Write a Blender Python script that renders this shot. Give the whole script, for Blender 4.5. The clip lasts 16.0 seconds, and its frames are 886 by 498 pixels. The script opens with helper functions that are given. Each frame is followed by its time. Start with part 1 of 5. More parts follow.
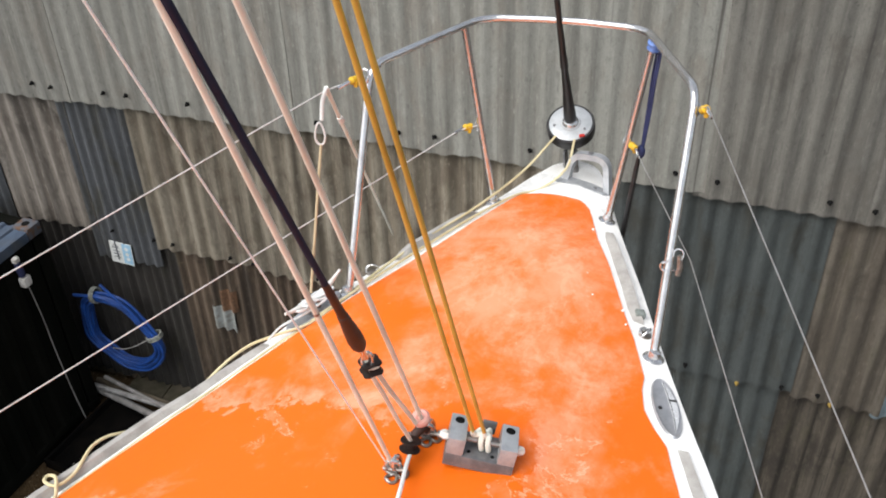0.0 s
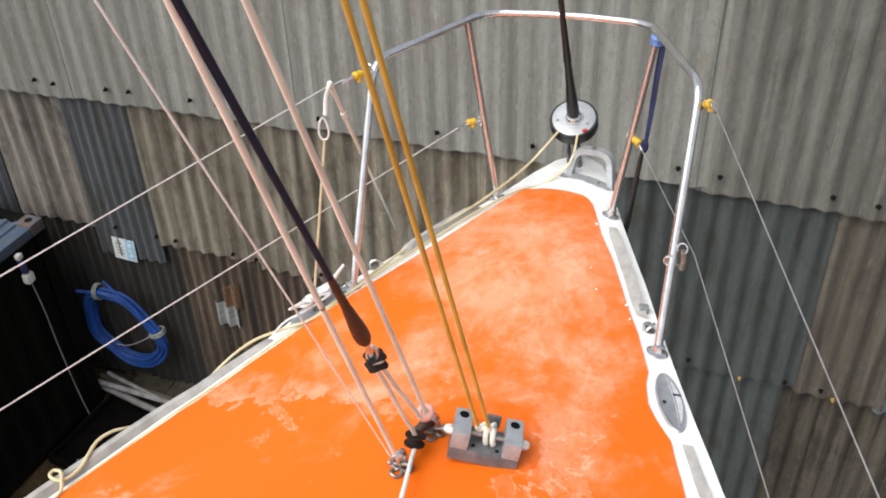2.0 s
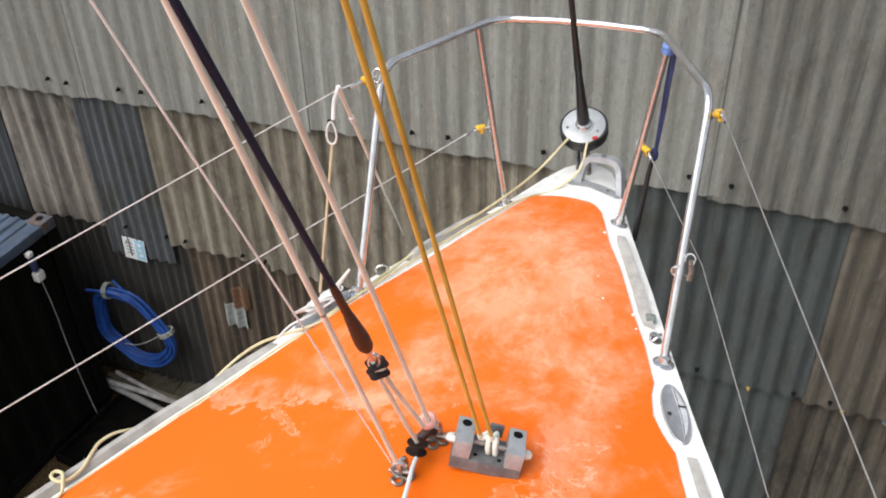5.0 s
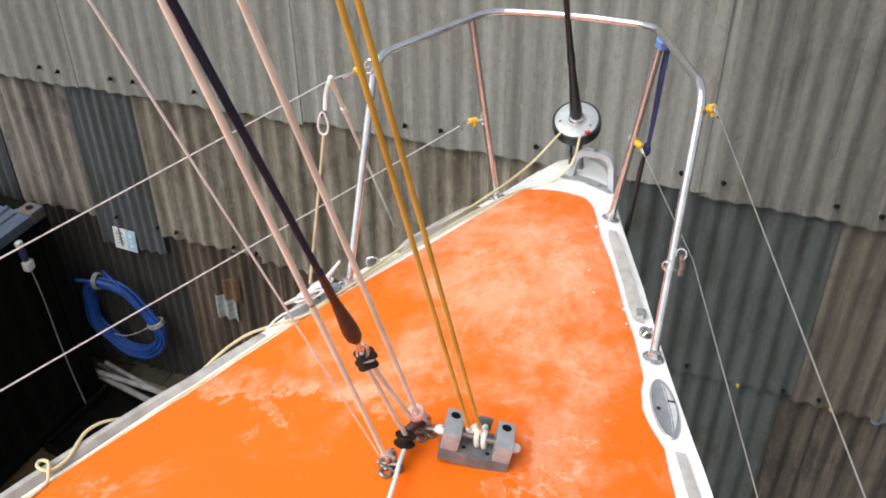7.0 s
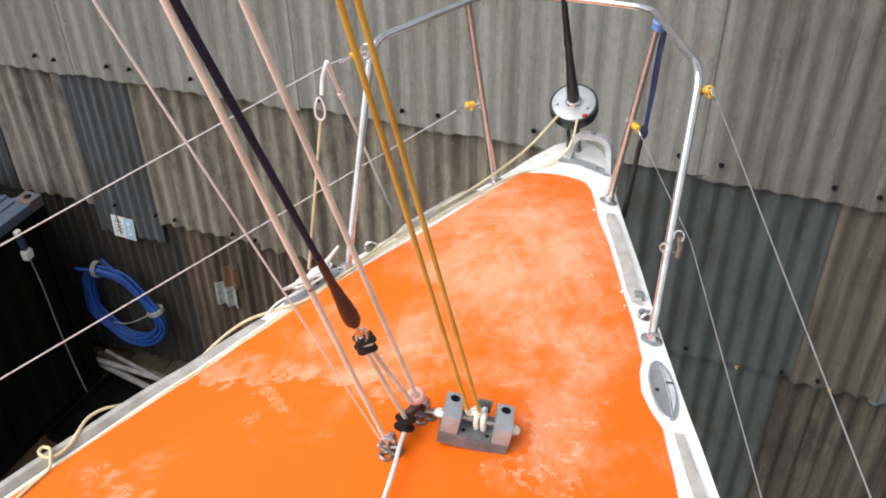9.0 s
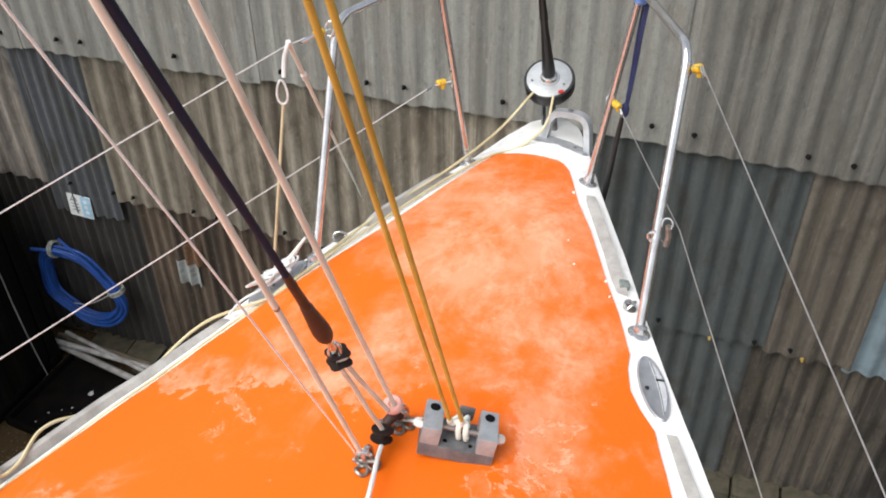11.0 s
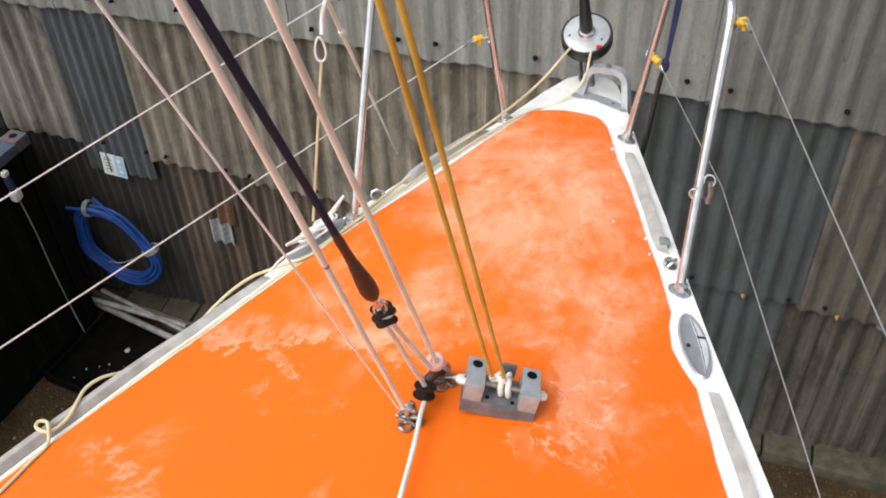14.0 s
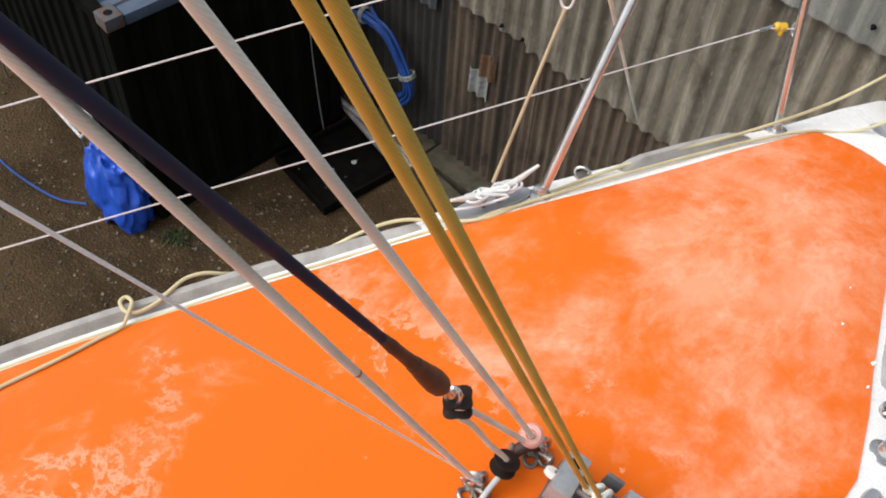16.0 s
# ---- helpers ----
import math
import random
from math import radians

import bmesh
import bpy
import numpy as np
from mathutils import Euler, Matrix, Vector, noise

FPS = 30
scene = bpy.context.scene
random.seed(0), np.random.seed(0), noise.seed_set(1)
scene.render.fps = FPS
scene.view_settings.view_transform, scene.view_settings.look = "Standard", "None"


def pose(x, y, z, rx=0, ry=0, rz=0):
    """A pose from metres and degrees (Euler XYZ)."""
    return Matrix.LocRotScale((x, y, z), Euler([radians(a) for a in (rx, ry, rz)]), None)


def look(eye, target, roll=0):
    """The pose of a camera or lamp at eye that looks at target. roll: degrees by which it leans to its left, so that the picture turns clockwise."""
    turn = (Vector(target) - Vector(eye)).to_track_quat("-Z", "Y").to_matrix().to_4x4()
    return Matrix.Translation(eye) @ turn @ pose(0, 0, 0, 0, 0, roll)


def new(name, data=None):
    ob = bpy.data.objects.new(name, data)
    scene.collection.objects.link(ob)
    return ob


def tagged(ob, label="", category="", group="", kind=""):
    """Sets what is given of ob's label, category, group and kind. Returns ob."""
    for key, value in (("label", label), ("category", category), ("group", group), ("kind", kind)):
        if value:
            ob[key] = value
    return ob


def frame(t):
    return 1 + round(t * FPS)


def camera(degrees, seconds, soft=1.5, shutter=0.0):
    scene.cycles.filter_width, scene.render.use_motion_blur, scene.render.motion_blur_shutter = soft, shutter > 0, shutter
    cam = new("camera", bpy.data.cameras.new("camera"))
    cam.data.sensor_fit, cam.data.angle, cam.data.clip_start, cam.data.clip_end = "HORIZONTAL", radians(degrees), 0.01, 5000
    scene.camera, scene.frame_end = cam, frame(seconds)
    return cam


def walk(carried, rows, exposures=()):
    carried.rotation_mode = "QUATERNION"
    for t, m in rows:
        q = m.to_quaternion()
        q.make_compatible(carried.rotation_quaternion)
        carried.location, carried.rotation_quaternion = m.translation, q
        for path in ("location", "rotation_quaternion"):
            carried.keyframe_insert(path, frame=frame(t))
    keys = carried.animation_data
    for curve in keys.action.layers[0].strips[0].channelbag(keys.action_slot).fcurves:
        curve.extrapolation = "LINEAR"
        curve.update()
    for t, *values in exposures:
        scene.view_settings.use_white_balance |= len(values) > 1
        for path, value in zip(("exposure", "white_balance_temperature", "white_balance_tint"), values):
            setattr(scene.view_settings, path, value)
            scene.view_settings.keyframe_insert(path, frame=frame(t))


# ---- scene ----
PATH = [
    (0, (0.601, -2.118, 7.229), (0.069, -0.61, 6.029), -1.9),
    (0.5, (0.6, -2.117, 7.226), (0.067, -0.626, 6.004), -2.0),
    (1, (0.599, -2.122, 7.228), (0.07, -0.635, 6.0), -1.9),
    (1.5, (0.597, -2.124, 7.229), (0.066, -0.631, 6.008), -1.9),
    (2, (0.597, -2.123, 7.227), (0.062, -0.62, 6.02), -2.1),
    (2.5, (0.592, -2.119, 7.228), (0.043, -0.601, 6.047), -1.8),
    (3, (0.598, -2.117, 7.223), (0.041, -0.604, 6.038), -2.1),
    (3.5, (0.602, -2.114, 7.225), (0.043, -0.61, 6.032), -1.9),
    (4, (0.603, -2.111, 7.226), (0.042, -0.611, 6.027), -2.0),
    (6.5, (0.607, -2.097, 7.216), (0.063, -0.595, 6.013), -0.8),
    (7, (0.607, -2.099, 7.213), (0.067, -0.6, 6.004), -0.7),
    (7.5, (0.608, -2.098, 7.215), (0.071, -0.607, 5.994), -1.1),
    (8, (0.607, -2.098, 7.211), (0.072, -0.614, 5.983), -1.5),
    (8.5, (0.607, -2.105, 7.214), (0.069, -0.629, 5.977), -1.6),
    (9, (0.611, -2.104, 7.213), (0.079, -0.622, 5.98), -1.2),
    (9.5, (0.627, -2.096, 7.206), (0.102, -0.612, 5.972), -0.6),
    (9.7, (0.623, -2.076, 7.191), (0.091, -0.603, 5.947), -0.7),
    (11.8, (0.487, -1.916, 7.164), (0.076, -0.458, 5.857), -0.4),
    (12, (0.485, -1.918, 7.168), (0.067, -0.467, 5.856), -0.7),
    (12.5, (0.481, -1.928, 7.165), (0.043, -0.489, 5.847), -0.4),
    (13, (0.482, -1.924, 7.147), (0.015, -0.515, 5.806), -1.1),
    (13.5, (0.493, -1.931, 7.135), (0.012, -0.544, 5.777), -0.9),
    (14, (0.499, -1.953, 7.164), (0.01, -0.565, 5.81), -2.2),
    (14.5, (0.501, -1.882, 7.138), (0.003, -0.478, 5.803), -0.5),
    (15, (0.509, -1.725, 7.103), (-0.092, -0.411, 5.721), 4.0),
    (15.3, (0.493, -1.631, 7.082), (-0.214, -0.43, 5.647), 6.4),
    (15.5, (0.476, -1.579, 7.088), (-0.306, -0.474, 5.615), 5.2),
    (15.8, (0.431, -1.44, 7.09), (-0.39, -0.455, 5.554), 2.2),
    (16, (0.402, -1.372, 7.091), (-0.407, -0.426, 5.525), 3.9),
]
cam = camera(49.6, 16.0, soft=1.9)
walk(cam, [(t, look(eye, target, roll)) for t, eye, target, roll in PATH],
     exposures=[(0.0, 0.43), (13.0, 0.43), (14.0, 0.36), (15.5, 0.19), (16.0, 0.19)])

# ---------------------------------------------------------------- light: overcast day
world = bpy.data.worlds.new("overcast_sky")
scene.world = world
world.use_nodes = True
wn = world.node_tree
sky = wn.nodes.new("ShaderNodeTexSky")
sky.sky_type = "NISHITA"
sky.sun_disc = False
sky.sun_elevation = radians(48)
sky.sun_rotation = radians(217)
sky.air_density = 1.0
sky.dust_density = 2.0
sky.ozone_density = 1.0
haze = wn.nodes.new("ShaderNodeHueSaturation")
haze.inputs["Saturation"].default_value = 0.4
wn.links.new(sky.outputs[0], haze.inputs["Color"])
wn.links.new(haze.outputs[0], wn.nodes["Background"].inputs[0])
wn.nodes["Background"].inputs[1].default_value = 0.15
sun_data = bpy.data.lights.new("sun", "SUN")
sun_data.energy = 2.7
sun_data.angle = radians(60)
sun_data.color = (1.0, 0.97, 0.93)
sun = new("sun", sun_data)
sun.matrix_world = look((0, 0, 30), (12, 16, 0))

# the boat's own frame: deck edge height zero, bow along +y; it sits slightly bow-down
BOAT = Matrix(((0.9990, 0.0218, -0.0390, 0), (-0.0172, 0.9933, 0.1147, 0), (0.0413, -0.1139, 0.9926, 5.28), (0, 0, 0, 1)))
q0 = BOAT.to_quaternion()
BOAT = Matrix.Translation((0, 0, 5.28)) @ q0.to_matrix().to_4x4()
LAND = Matrix.Translation((-0.04, 0.15, -0.045))

# ---------------------------------------------------------------- helpers
BASES = {}


def root_of(ob):
    while ob.parent:
        ob = ob.parent
    return ob


def thing(name, label, category, base=(0, 0, 0), place=BOAT, group="", kind=""):
    ob = new(name)
    ob.empty_display_size = 0.05
    ob.matrix_world = place @ Matrix.Translation(base)
    BASES[ob.name] = Vector(base)
    return tagged(ob, label, category, group, kind)


def to_mesh(name, bm, material, smooth):
    bmesh.ops.recalc_face_normals(bm, faces=bm.faces)
    me = bpy.data.meshes.new(name)
    bm.to_mesh(me)
    bm.free()
    me.materials.append(material)
    if smooth:
        me.shade_smooth()
        me.set_sharp_from_angle(angle=radians(38))
    return me


def part(name, bm, material, parent, label="", smooth=True):
    base = BASES[root_of(parent).name]
    bmesh.ops.translate(bm, verts=bm.verts, vec=-base)
    ob = new(name, to_mesh(name, bm, material, smooth))
    ob.parent = parent
    if label:
        ob["label"] = label
    return ob


def solo(name, bm, material, label, category, base=(0, 0, 0), place=BOAT, group="", kind="", smooth=True):
    bmesh.ops.translate(bm, verts=bm.verts, vec=-Vector(base))
    ob = new(name, to_mesh(name, bm, material, smooth))
    ob.matrix_world = place @ Matrix.Translation(base)
    BASES[ob.name] = Vector(base)
    return tagged(ob, label, category, group, kind)


def box(bm, centre, size, turn=None, bevel=0.0):
    made = bmesh.ops.create_cube(bm, size=1.0)["verts"]
    m = Matrix.Translation(centre) @ (turn.to_4x4() if turn else Matrix.Identity(4)) @ Matrix.Diagonal((*size, 1))
    bmesh.ops.transform(bm, matrix=m, verts=made)
    if bevel:
        edges = list({e for v in made for e in v.link_edges})
        bmesh.ops.bevel(bm, geom=edges, offset=bevel, segments=2, affect="EDGES", profile=0.6)
    return bm


def frames(points):
    """Tangent, side and lift along a line of points, without twist."""
    pts = [Vector(p) for p in points]
    tang = []
    for i in range(len(pts)):
        a, b = pts[max(i - 1, 0)], pts[min(i + 1, len(pts) - 1)]
        tang.append((b - a).normalized())
    ref = Vector((0, 0, 1)) if abs(tang[0].z) < 0.9 else Vector((1, 0, 0))
    side = tang[0].cross(ref).normalized()
    out = []
    for t in tang:
        side = (side - t * side.dot(t)).normalized()
        out.append((t, side, t.cross(side).normalized()))
    return pts, out


def tube(bm, points, radius, seg=10, closed=False, caps=True):
    pts, fr = frames(points)
    radii = radius if isinstance(radius, (list, tuple)) else [radius] * len(pts)
    rings = []
    for p, (t, s, u), r in zip(pts, fr, radii):
        rings.append([bm.verts.new(p + s * (r * math.cos(a)) + u * (r * math.sin(a)))
                      for a in (2 * math.pi * k / seg for k in range(seg))])
    if closed:
        rings.append(rings[0])
    for a, b in zip(rings, rings[1:]):
        for k in range(seg):
            bm.faces.new((a[k], a[(k + 1) % seg], b[(k + 1) % seg], b[k]))
    if caps and not closed:
        bm.faces.new(rings[0])
        bm.faces.new(rings[-1])
    return bm


def smooth_line(points, n=6):
    """Catmull-Rom through the points."""
    p = [Vector(q) for q in points]
    p = [p[0] * 2 - p[1]] + p + [p[-1] * 2 - p[-2]]
    out = []
    for i in range(1, len(p) - 2):
        for k in range(n):
            t = k / n
            a, b, c, d = p[i - 1:i + 3]
            out.append(0.5 * (2 * b + (c - a) * t + (2 * a - 5 * b + 4 * c - d) * t * t + (3 * b - a - 3 * c + d) * t ** 3))
    out.append(p[-2])
    return out


def bent(points, r, n=6):
    """A line with its inner corners rounded to about radius r."""
    p = [Vector(q) for q in points]
    out = [p[0]]
    for a, b, c in zip(p, p[1:], p[2:]):
        d1 = b + (a - b).normalized() * min(r, (a - b).length * 0.45)
        d2 = b + (c - b).normalized() * min(r, (c - b).length * 0.45)
        for k in range(n + 1):
            t = k / n
            out.append(d1 * (1 - t) ** 2 + b * 2 * t * (1 - t) + d2 * t * t)
    out.append(p[-1])
    return out


def split_line(a, b, n):
    a, b = Vector(a), Vector(b)
    return [a.lerp(b, k / n) for k in range(n + 1)]


def lathe(bm, origin, axis, profile, seg=24):
    """Turns (distance along axis, radius) pairs round the axis."""
    axis = Vector(axis).normalized()
    side = axis.cross(Vector((0, 0, 1)) if abs(axis.z) < 0.9 else Vector((1, 0, 0))).normalized()
    lift = axis.cross(side)
    rings = []
    for h, r in profile:
        c = Vector(origin) + axis * h
        rings.append([bm.verts.new(c + side * (r * math.cos(2 * math.pi * k / seg)) + lift * (r * math.sin(2 * math.pi * k / seg))) for k in range(seg)])
    for a, b in zip(rings, rings[1:]):
        for k in range(seg):
            bm.faces.new((a[k], a[(k + 1) % seg], b[(k + 1) % seg], b[k]))
    bm.faces.new(rings[0])
    bm.faces.new(rings[-1])
    return bm


def slab(bm, outline, z0, z1, lift=None):
    """A flat plate from an outline of (x, y), between two heights."""
    top = [bm.verts.new((x, y, z1 + (lift(x, y) if lift else 0))) for x, y in outline]
    low = [bm.verts.new((x, y, z0 + (lift(x, y) if lift else 0))) for x, y in outline]
    bm.faces.new(top)
    bm.faces.new(low)
    n = len(outline)
    for k in range(n):
        bm.faces.new((top[k], top[(k + 1) % n], low[(k + 1) % n], low[k]))
    return bm


def table(y, rows):
    for (ya, a), (yb, b) in zip(rows, rows[1:]):
        if yb <= y <= ya:
            return a + (b - a) * (y - ya) / (yb - ya)
    return rows[0][1] if y > rows[0][0] else rows[-1][1]


# ---------------------------------------------------------------- materials
def node(tree, kind, **values):
    n = tree.nodes.new(kind)
    for key, value in values.items():
        n.inputs[key].default_value = value
    return n


def noise_tex(tree, vector, scale, detail=4.0, rough=0.55, distort=0.0):
    n = tree.nodes.new("ShaderNodeTexNoise")
    n.inputs["Scale"].default_value = scale
    n.inputs["Detail"].default_value = detail
    n.inputs["Roughness"].default_value = rough
    n.inputs["Distortion"].default_value = distort
    tree.links.new(vector, n.inputs["Vector"])
    return n.outputs["Fac"]


def ramp(tree, value, lo, hi, a=0.0, b=1.0):
    n = tree.nodes.new("ShaderNodeMapRange")
    n.interpolation_type = "SMOOTHSTEP"
    for key, v in (("From Min", lo), ("From Max", hi), ("To Min", a), ("To Max", b)):
        n.inputs[key].default_value = v
    tree.links.new(value, n.inputs["Value"])
    return n.outputs["Result"]


def mix(tree, fac, a, b, blend="MIX"):
    n = tree.nodes.new("ShaderNodeMix")
    n.data_type = "RGBA"
    n.blend_type = blend
    for sock, v in ((n.inputs[0], fac), (n.inputs[6], a), (n.inputs[7], b)):
        if isinstance(v, (float, int)):
            sock.default_value = v
        elif isinstance(v, (tuple, list)):
            sock.default_value = (*v, 1.0) if len(v) == 3 else v
        else:
            tree.links.new(v, sock)
    return n.outputs[2]


def maths(tree, op, a, b=0.0):
    n = tree.nodes.new("ShaderNodeMath")
    n.operation = op
    for sock, v in ((n.inputs[0], a), (n.inputs[1], b)):
        if isinstance(v, (float, int)):
            sock.default_value = v
        else:
            tree.links.new(v, sock)
    return n.outputs[0]


def start(name):
    m = bpy.data.materials.new(name)
    m.use_nodes = True
    t = m.node_tree
    co = t.nodes.new("ShaderNodeTexCoord").outputs["Object"]
    return m, t, t.nodes["Principled BSDF"], co


def stretched(t, co, sx, sy, sz):
    n = t.nodes.new("ShaderNodeMapping")
    n.inputs["Scale"].default_value = (sx, sy, sz)
    t.links.new(co, n.inputs["Vector"])
    return n.outputs[0]


def bump(t, bsdf, height, strength, distance):
    n = t.nodes.new("ShaderNodeBump")
    n.inputs["Strength"].default_value = strength
    n.inputs["Distance"].default_value = distance
    t.links.new(height, n.inputs["Height"])
    t.links.new(n.outputs[0], bsdf.inputs["Normal"])


def plain(name, colour, second=None, rough=0.5, metal=0.0, scale=30.0, fine=300.0, bumps=0.15, depth=0.001, vary=0.0, amount=(0.35, 0.7), spec=0.5):
    """A surface with stains at one scale and grain at another."""
    m, t, b, co = start(name)
    second = second or tuple(c * 0.7 for c in colour)
    big = noise_tex(t, co, scale, 5)
    small = noise_tex(t, co, fine, 3)
    col = mix(t, ramp(t, big, *amount), colour, second)
    col = mix(t, ramp(t, small, 0.3, 0.8, 0.0, 0.25), col, tuple(c * 0.6 for c in second))
    if vary:
        info = t.nodes.new("ShaderNodeObjectInfo").outputs["Random"]
        col = mix(t, ramp(t, info, 0.0, 1.0, 0.0, vary), col, tuple(c * 0.5 for c in colour))
    t.links.new(col, b.inputs["Base Color"])
    t.links.new(ramp(t, big, 0.2, 0.8, rough * 0.8, min(1.0, rough * 1.25)), b.inputs["Roughness"])
    b.inputs["Metallic"].default_value = metal
    b.inputs["Specular IOR Level"].default_value = spec
    bump(t, b, small, bumps, depth)
    return m


def rope_mat(name, colour, second, pitch=160.0):
    """Braided rope: crossing fine waves across its length."""
    m, t, b, co = start(name)
    w1 = t.nodes.new("ShaderNodeTexWave")
    w1.wave_type, w1.bands_direction = "BANDS", "DIAGONAL"
    w1.inputs["Scale"].default_value = pitch
    w1.inputs["Distortion"].default_value = 1.5
    t.links.new(co, w1.inputs["Vector"])
    dirt = noise_tex(t, co, 9.0, 4)
    col = mix(t, ramp(t, dirt, 0.35, 0.7), colour, second)
    col = mix(t, ramp(t, w1.outputs["Fac"], 0.1, 0.9, 0.0, 0.14), col, tuple(c * 0.55 for c in second))
    t.links.new(col, b.inputs["Base Color"])
    b.inputs["Roughness"].default_value = 0.85
    bump(t, b, w1.outputs["Fac"], 0.3, 0.0007)
    return m


def gelcoat_orange():
    m, t, b, co = start("orange_gelcoat")
    # chalky fading in soft clouds over the fore part, ending aft in a ragged line
    cloud = noise_tex(t, stretched(t, co, 1.0, 0.8, 1.0), 4.0, 9, 0.66, 0.25)
    streak = noise_tex(t, stretched(t, co, 1.0, 0.7, 1.0), 8.0, 7, 0.68, 0.3)
    wisp = noise_tex(t, stretched(t, co, 1.25, 0.8, 1.0), 4.2, 10, 0.66, 0.15)
    worn = noise_tex(t, co, 5.5, 10, 0.66, 0.1)
    sep = t.nodes.new("ShaderNodeSeparateXYZ")
    t.links.new(co, sep.inputs[0])
    along_y = maths(t, "ADD", sep.outputs["Y"], -1.5)
    from_block = maths(t, "ABSOLUTE", maths(t, "ADD", sep.outputs["X"], -0.14))
    clean = maths(t, "ADD", ramp(t, from_block, 0.06, 0.22, -0.06, 0.0), maths(t, "ADD", ramp(t, sep.outputs["X"], 0.24, 0.36, 0.0, 0.24), ramp(t, sep.outputs["X"], -0.02, -0.12, 0.0, 0.06)))
    ragged = maths(t, "ADD", maths(t, "ADD", along_y, clean), maths(t, "MULTIPLY", maths(t, "ADD", worn, -0.5), 0.55))
    front = ramp(t, ragged, -0.57, -0.46)
    fore = maths(t, "ADD", ramp(t, front, 0.0, 1.0, -0.15, -0.01), ramp(t, along_y, -0.5, 0.05, 0.0, 0.075))
    tip = ramp(t, along_y, 0.30, 0.80, 0.0, -0.13)
    edge = ramp(t, maths(t, "ABSOLUTE", maths(t, "ADD", sep.outputs["X"], -0.04)), 0.18, 0.55, 0.03, -0.10)
    level = maths(t, "ADD", maths(t, "ADD", cloud, fore), maths(t, "ADD", tip, edge))
    fade = ramp(t, level, 0.42, 0.74, 0.0, 0.72)
    fade = maths(t, "ADD", fade, ramp(t, maths(t, "ADD", streak, maths(t, "MULTIPLY", fore, 0.25)), 0.53, 0.72, 0.0, 0.30))
    vein = ramp(t, maths(t, "ABSOLUTE", maths(t, "ADD", wisp, -0.5)), 0.05, 0.0)
    fade = maths(t, "ADD", fade, maths(t, "MULTIPLY", maths(t, "MULTIPLY", vein, front), ramp(t, level, 0.40, 0.66, 0.0, 0.20)))
    fade = maths(t, "MINIMUM", fade, 0.95)
    col = mix(t, fade, (0.77, 0.140, 0.007), (0.82, 0.375, 0.225))
    # pale broken lip along the ragged line
    lip = maths(t, "MULTIPLY", ramp(t, ragged, -0.525, -0.510), ramp(t, ragged, -0.36, -0.49))
    col = mix(t, maths(t, "MULTIPLY", lip, maths(t, "MULTIPLY", ramp(t, sep.outputs["X"], 0.0, -0.12), ramp(t, streak, 0.34, 0.58, 0.0, 0.55))), col, (0.86, 0.45, 0.30))
    # worm-like flaking on the after part
    web = noise_tex(t, stretched(t, co, 1.0, 1.25, 1.0), 6.5, 10, 0.70, 0.2)
    worm = ramp(t, maths(t, "ABSOLUTE", maths(t, "ADD", web, -0.5)), 0.045, 0.0)
    spread = noise_tex(t, co, 3.0, 4, 0.6, 0.4)
    for cx, cy, r in ((-0.63, -0.93, 0.24), (-0.51, -1.05, 0.16), (-0.63, -1.27, 0.26), (-0.45, -1.25, 0.22), (-0.2, -1.2, 0.22)):
        off = t.nodes.new("ShaderNodeVectorMath")
        off.operation = "DISTANCE"
        t.links.new(co, off.inputs[0])
        off.inputs[1].default_value = (cx, cy + 1.5, 0.03)
        spread = maths(t, "ADD", spread, ramp(t, off.outputs["Value"], 0.0, r, 0.15, 0.0))
    where = maths(t, "MULTIPLY", ramp(t, spread, 0.60, 0.76), ramp(t, along_y, -0.62, -0.78, 0.0, 1.0))
    col = mix(t, maths(t, "MULTIPLY", where, ramp(t, streak, 0.42, 0.62, 0.0, 0.17)), col, (0.84, 0.40, 0.24))
    col = mix(t, maths(t, "MULTIPLY", where, maths(t, "MULTIPLY", worm, 0.34)), col, (0.92, 0.62, 0.47))
    # flaked patches with ragged edges, on the after part
    aft = maths(t, "MULTIPLY", ramp(t, along_y, -0.42, -0.30, 1.0, 0.0), ramp(t, along_y, -0.80, -0.70))
    flake = noise_tex(t, co, 4.2, 9, 0.66, 0.6)
    for cx, cy, r in ((-0.27, -0.54, 0.13), (0.39, -0.56, 0.20)):
        off = t.nodes.new("ShaderNodeVectorMath")
        off.operation = "DISTANCE"
        t.links.new(co, off.inputs[0])
        off.inputs[1].default_value = (cx, cy + 1.5, 0.05)
        flake = maths(t, "ADD", flake, ramp(t, off.outputs["Value"], 0.0, r, 0.105, -0.025))
    mask = maths(t, "MULTIPLY", ramp(t, flake, 0.545, 0.60), aft)
    rim = maths(t, "MULTIPLY", maths(t, "MULTIPLY", ramp(t, flake, 0.545, 0.562), ramp(t, flake, 0.585, 0.566)), aft)
    col = mix(t, maths(t, "MULTIPLY", maths(t, "MULTIPLY", mask, ramp(t, streak, 0.36, 0.62)), 0.27), col, (0.84, 0.42, 0.26))
    crumbs = noise_tex(t, co, 30.0, 5, 0.7)
    col = mix(t, maths(t, "MULTIPLY", rim, ramp(t, crumbs, 0.44, 0.58, 0.0, 0.36)), col, (0.90, 0.62, 0.45))
    col = mix(t, maths(t, "MULTIPLY", ramp(t, crumbs, 0.66, 0.72), ramp(t, flake, 0.5, 0.62, 0.0, 0.4)), col, (0.92, 0.60, 0.42))
    grime = noise_tex(t, co, 120.0, 3)
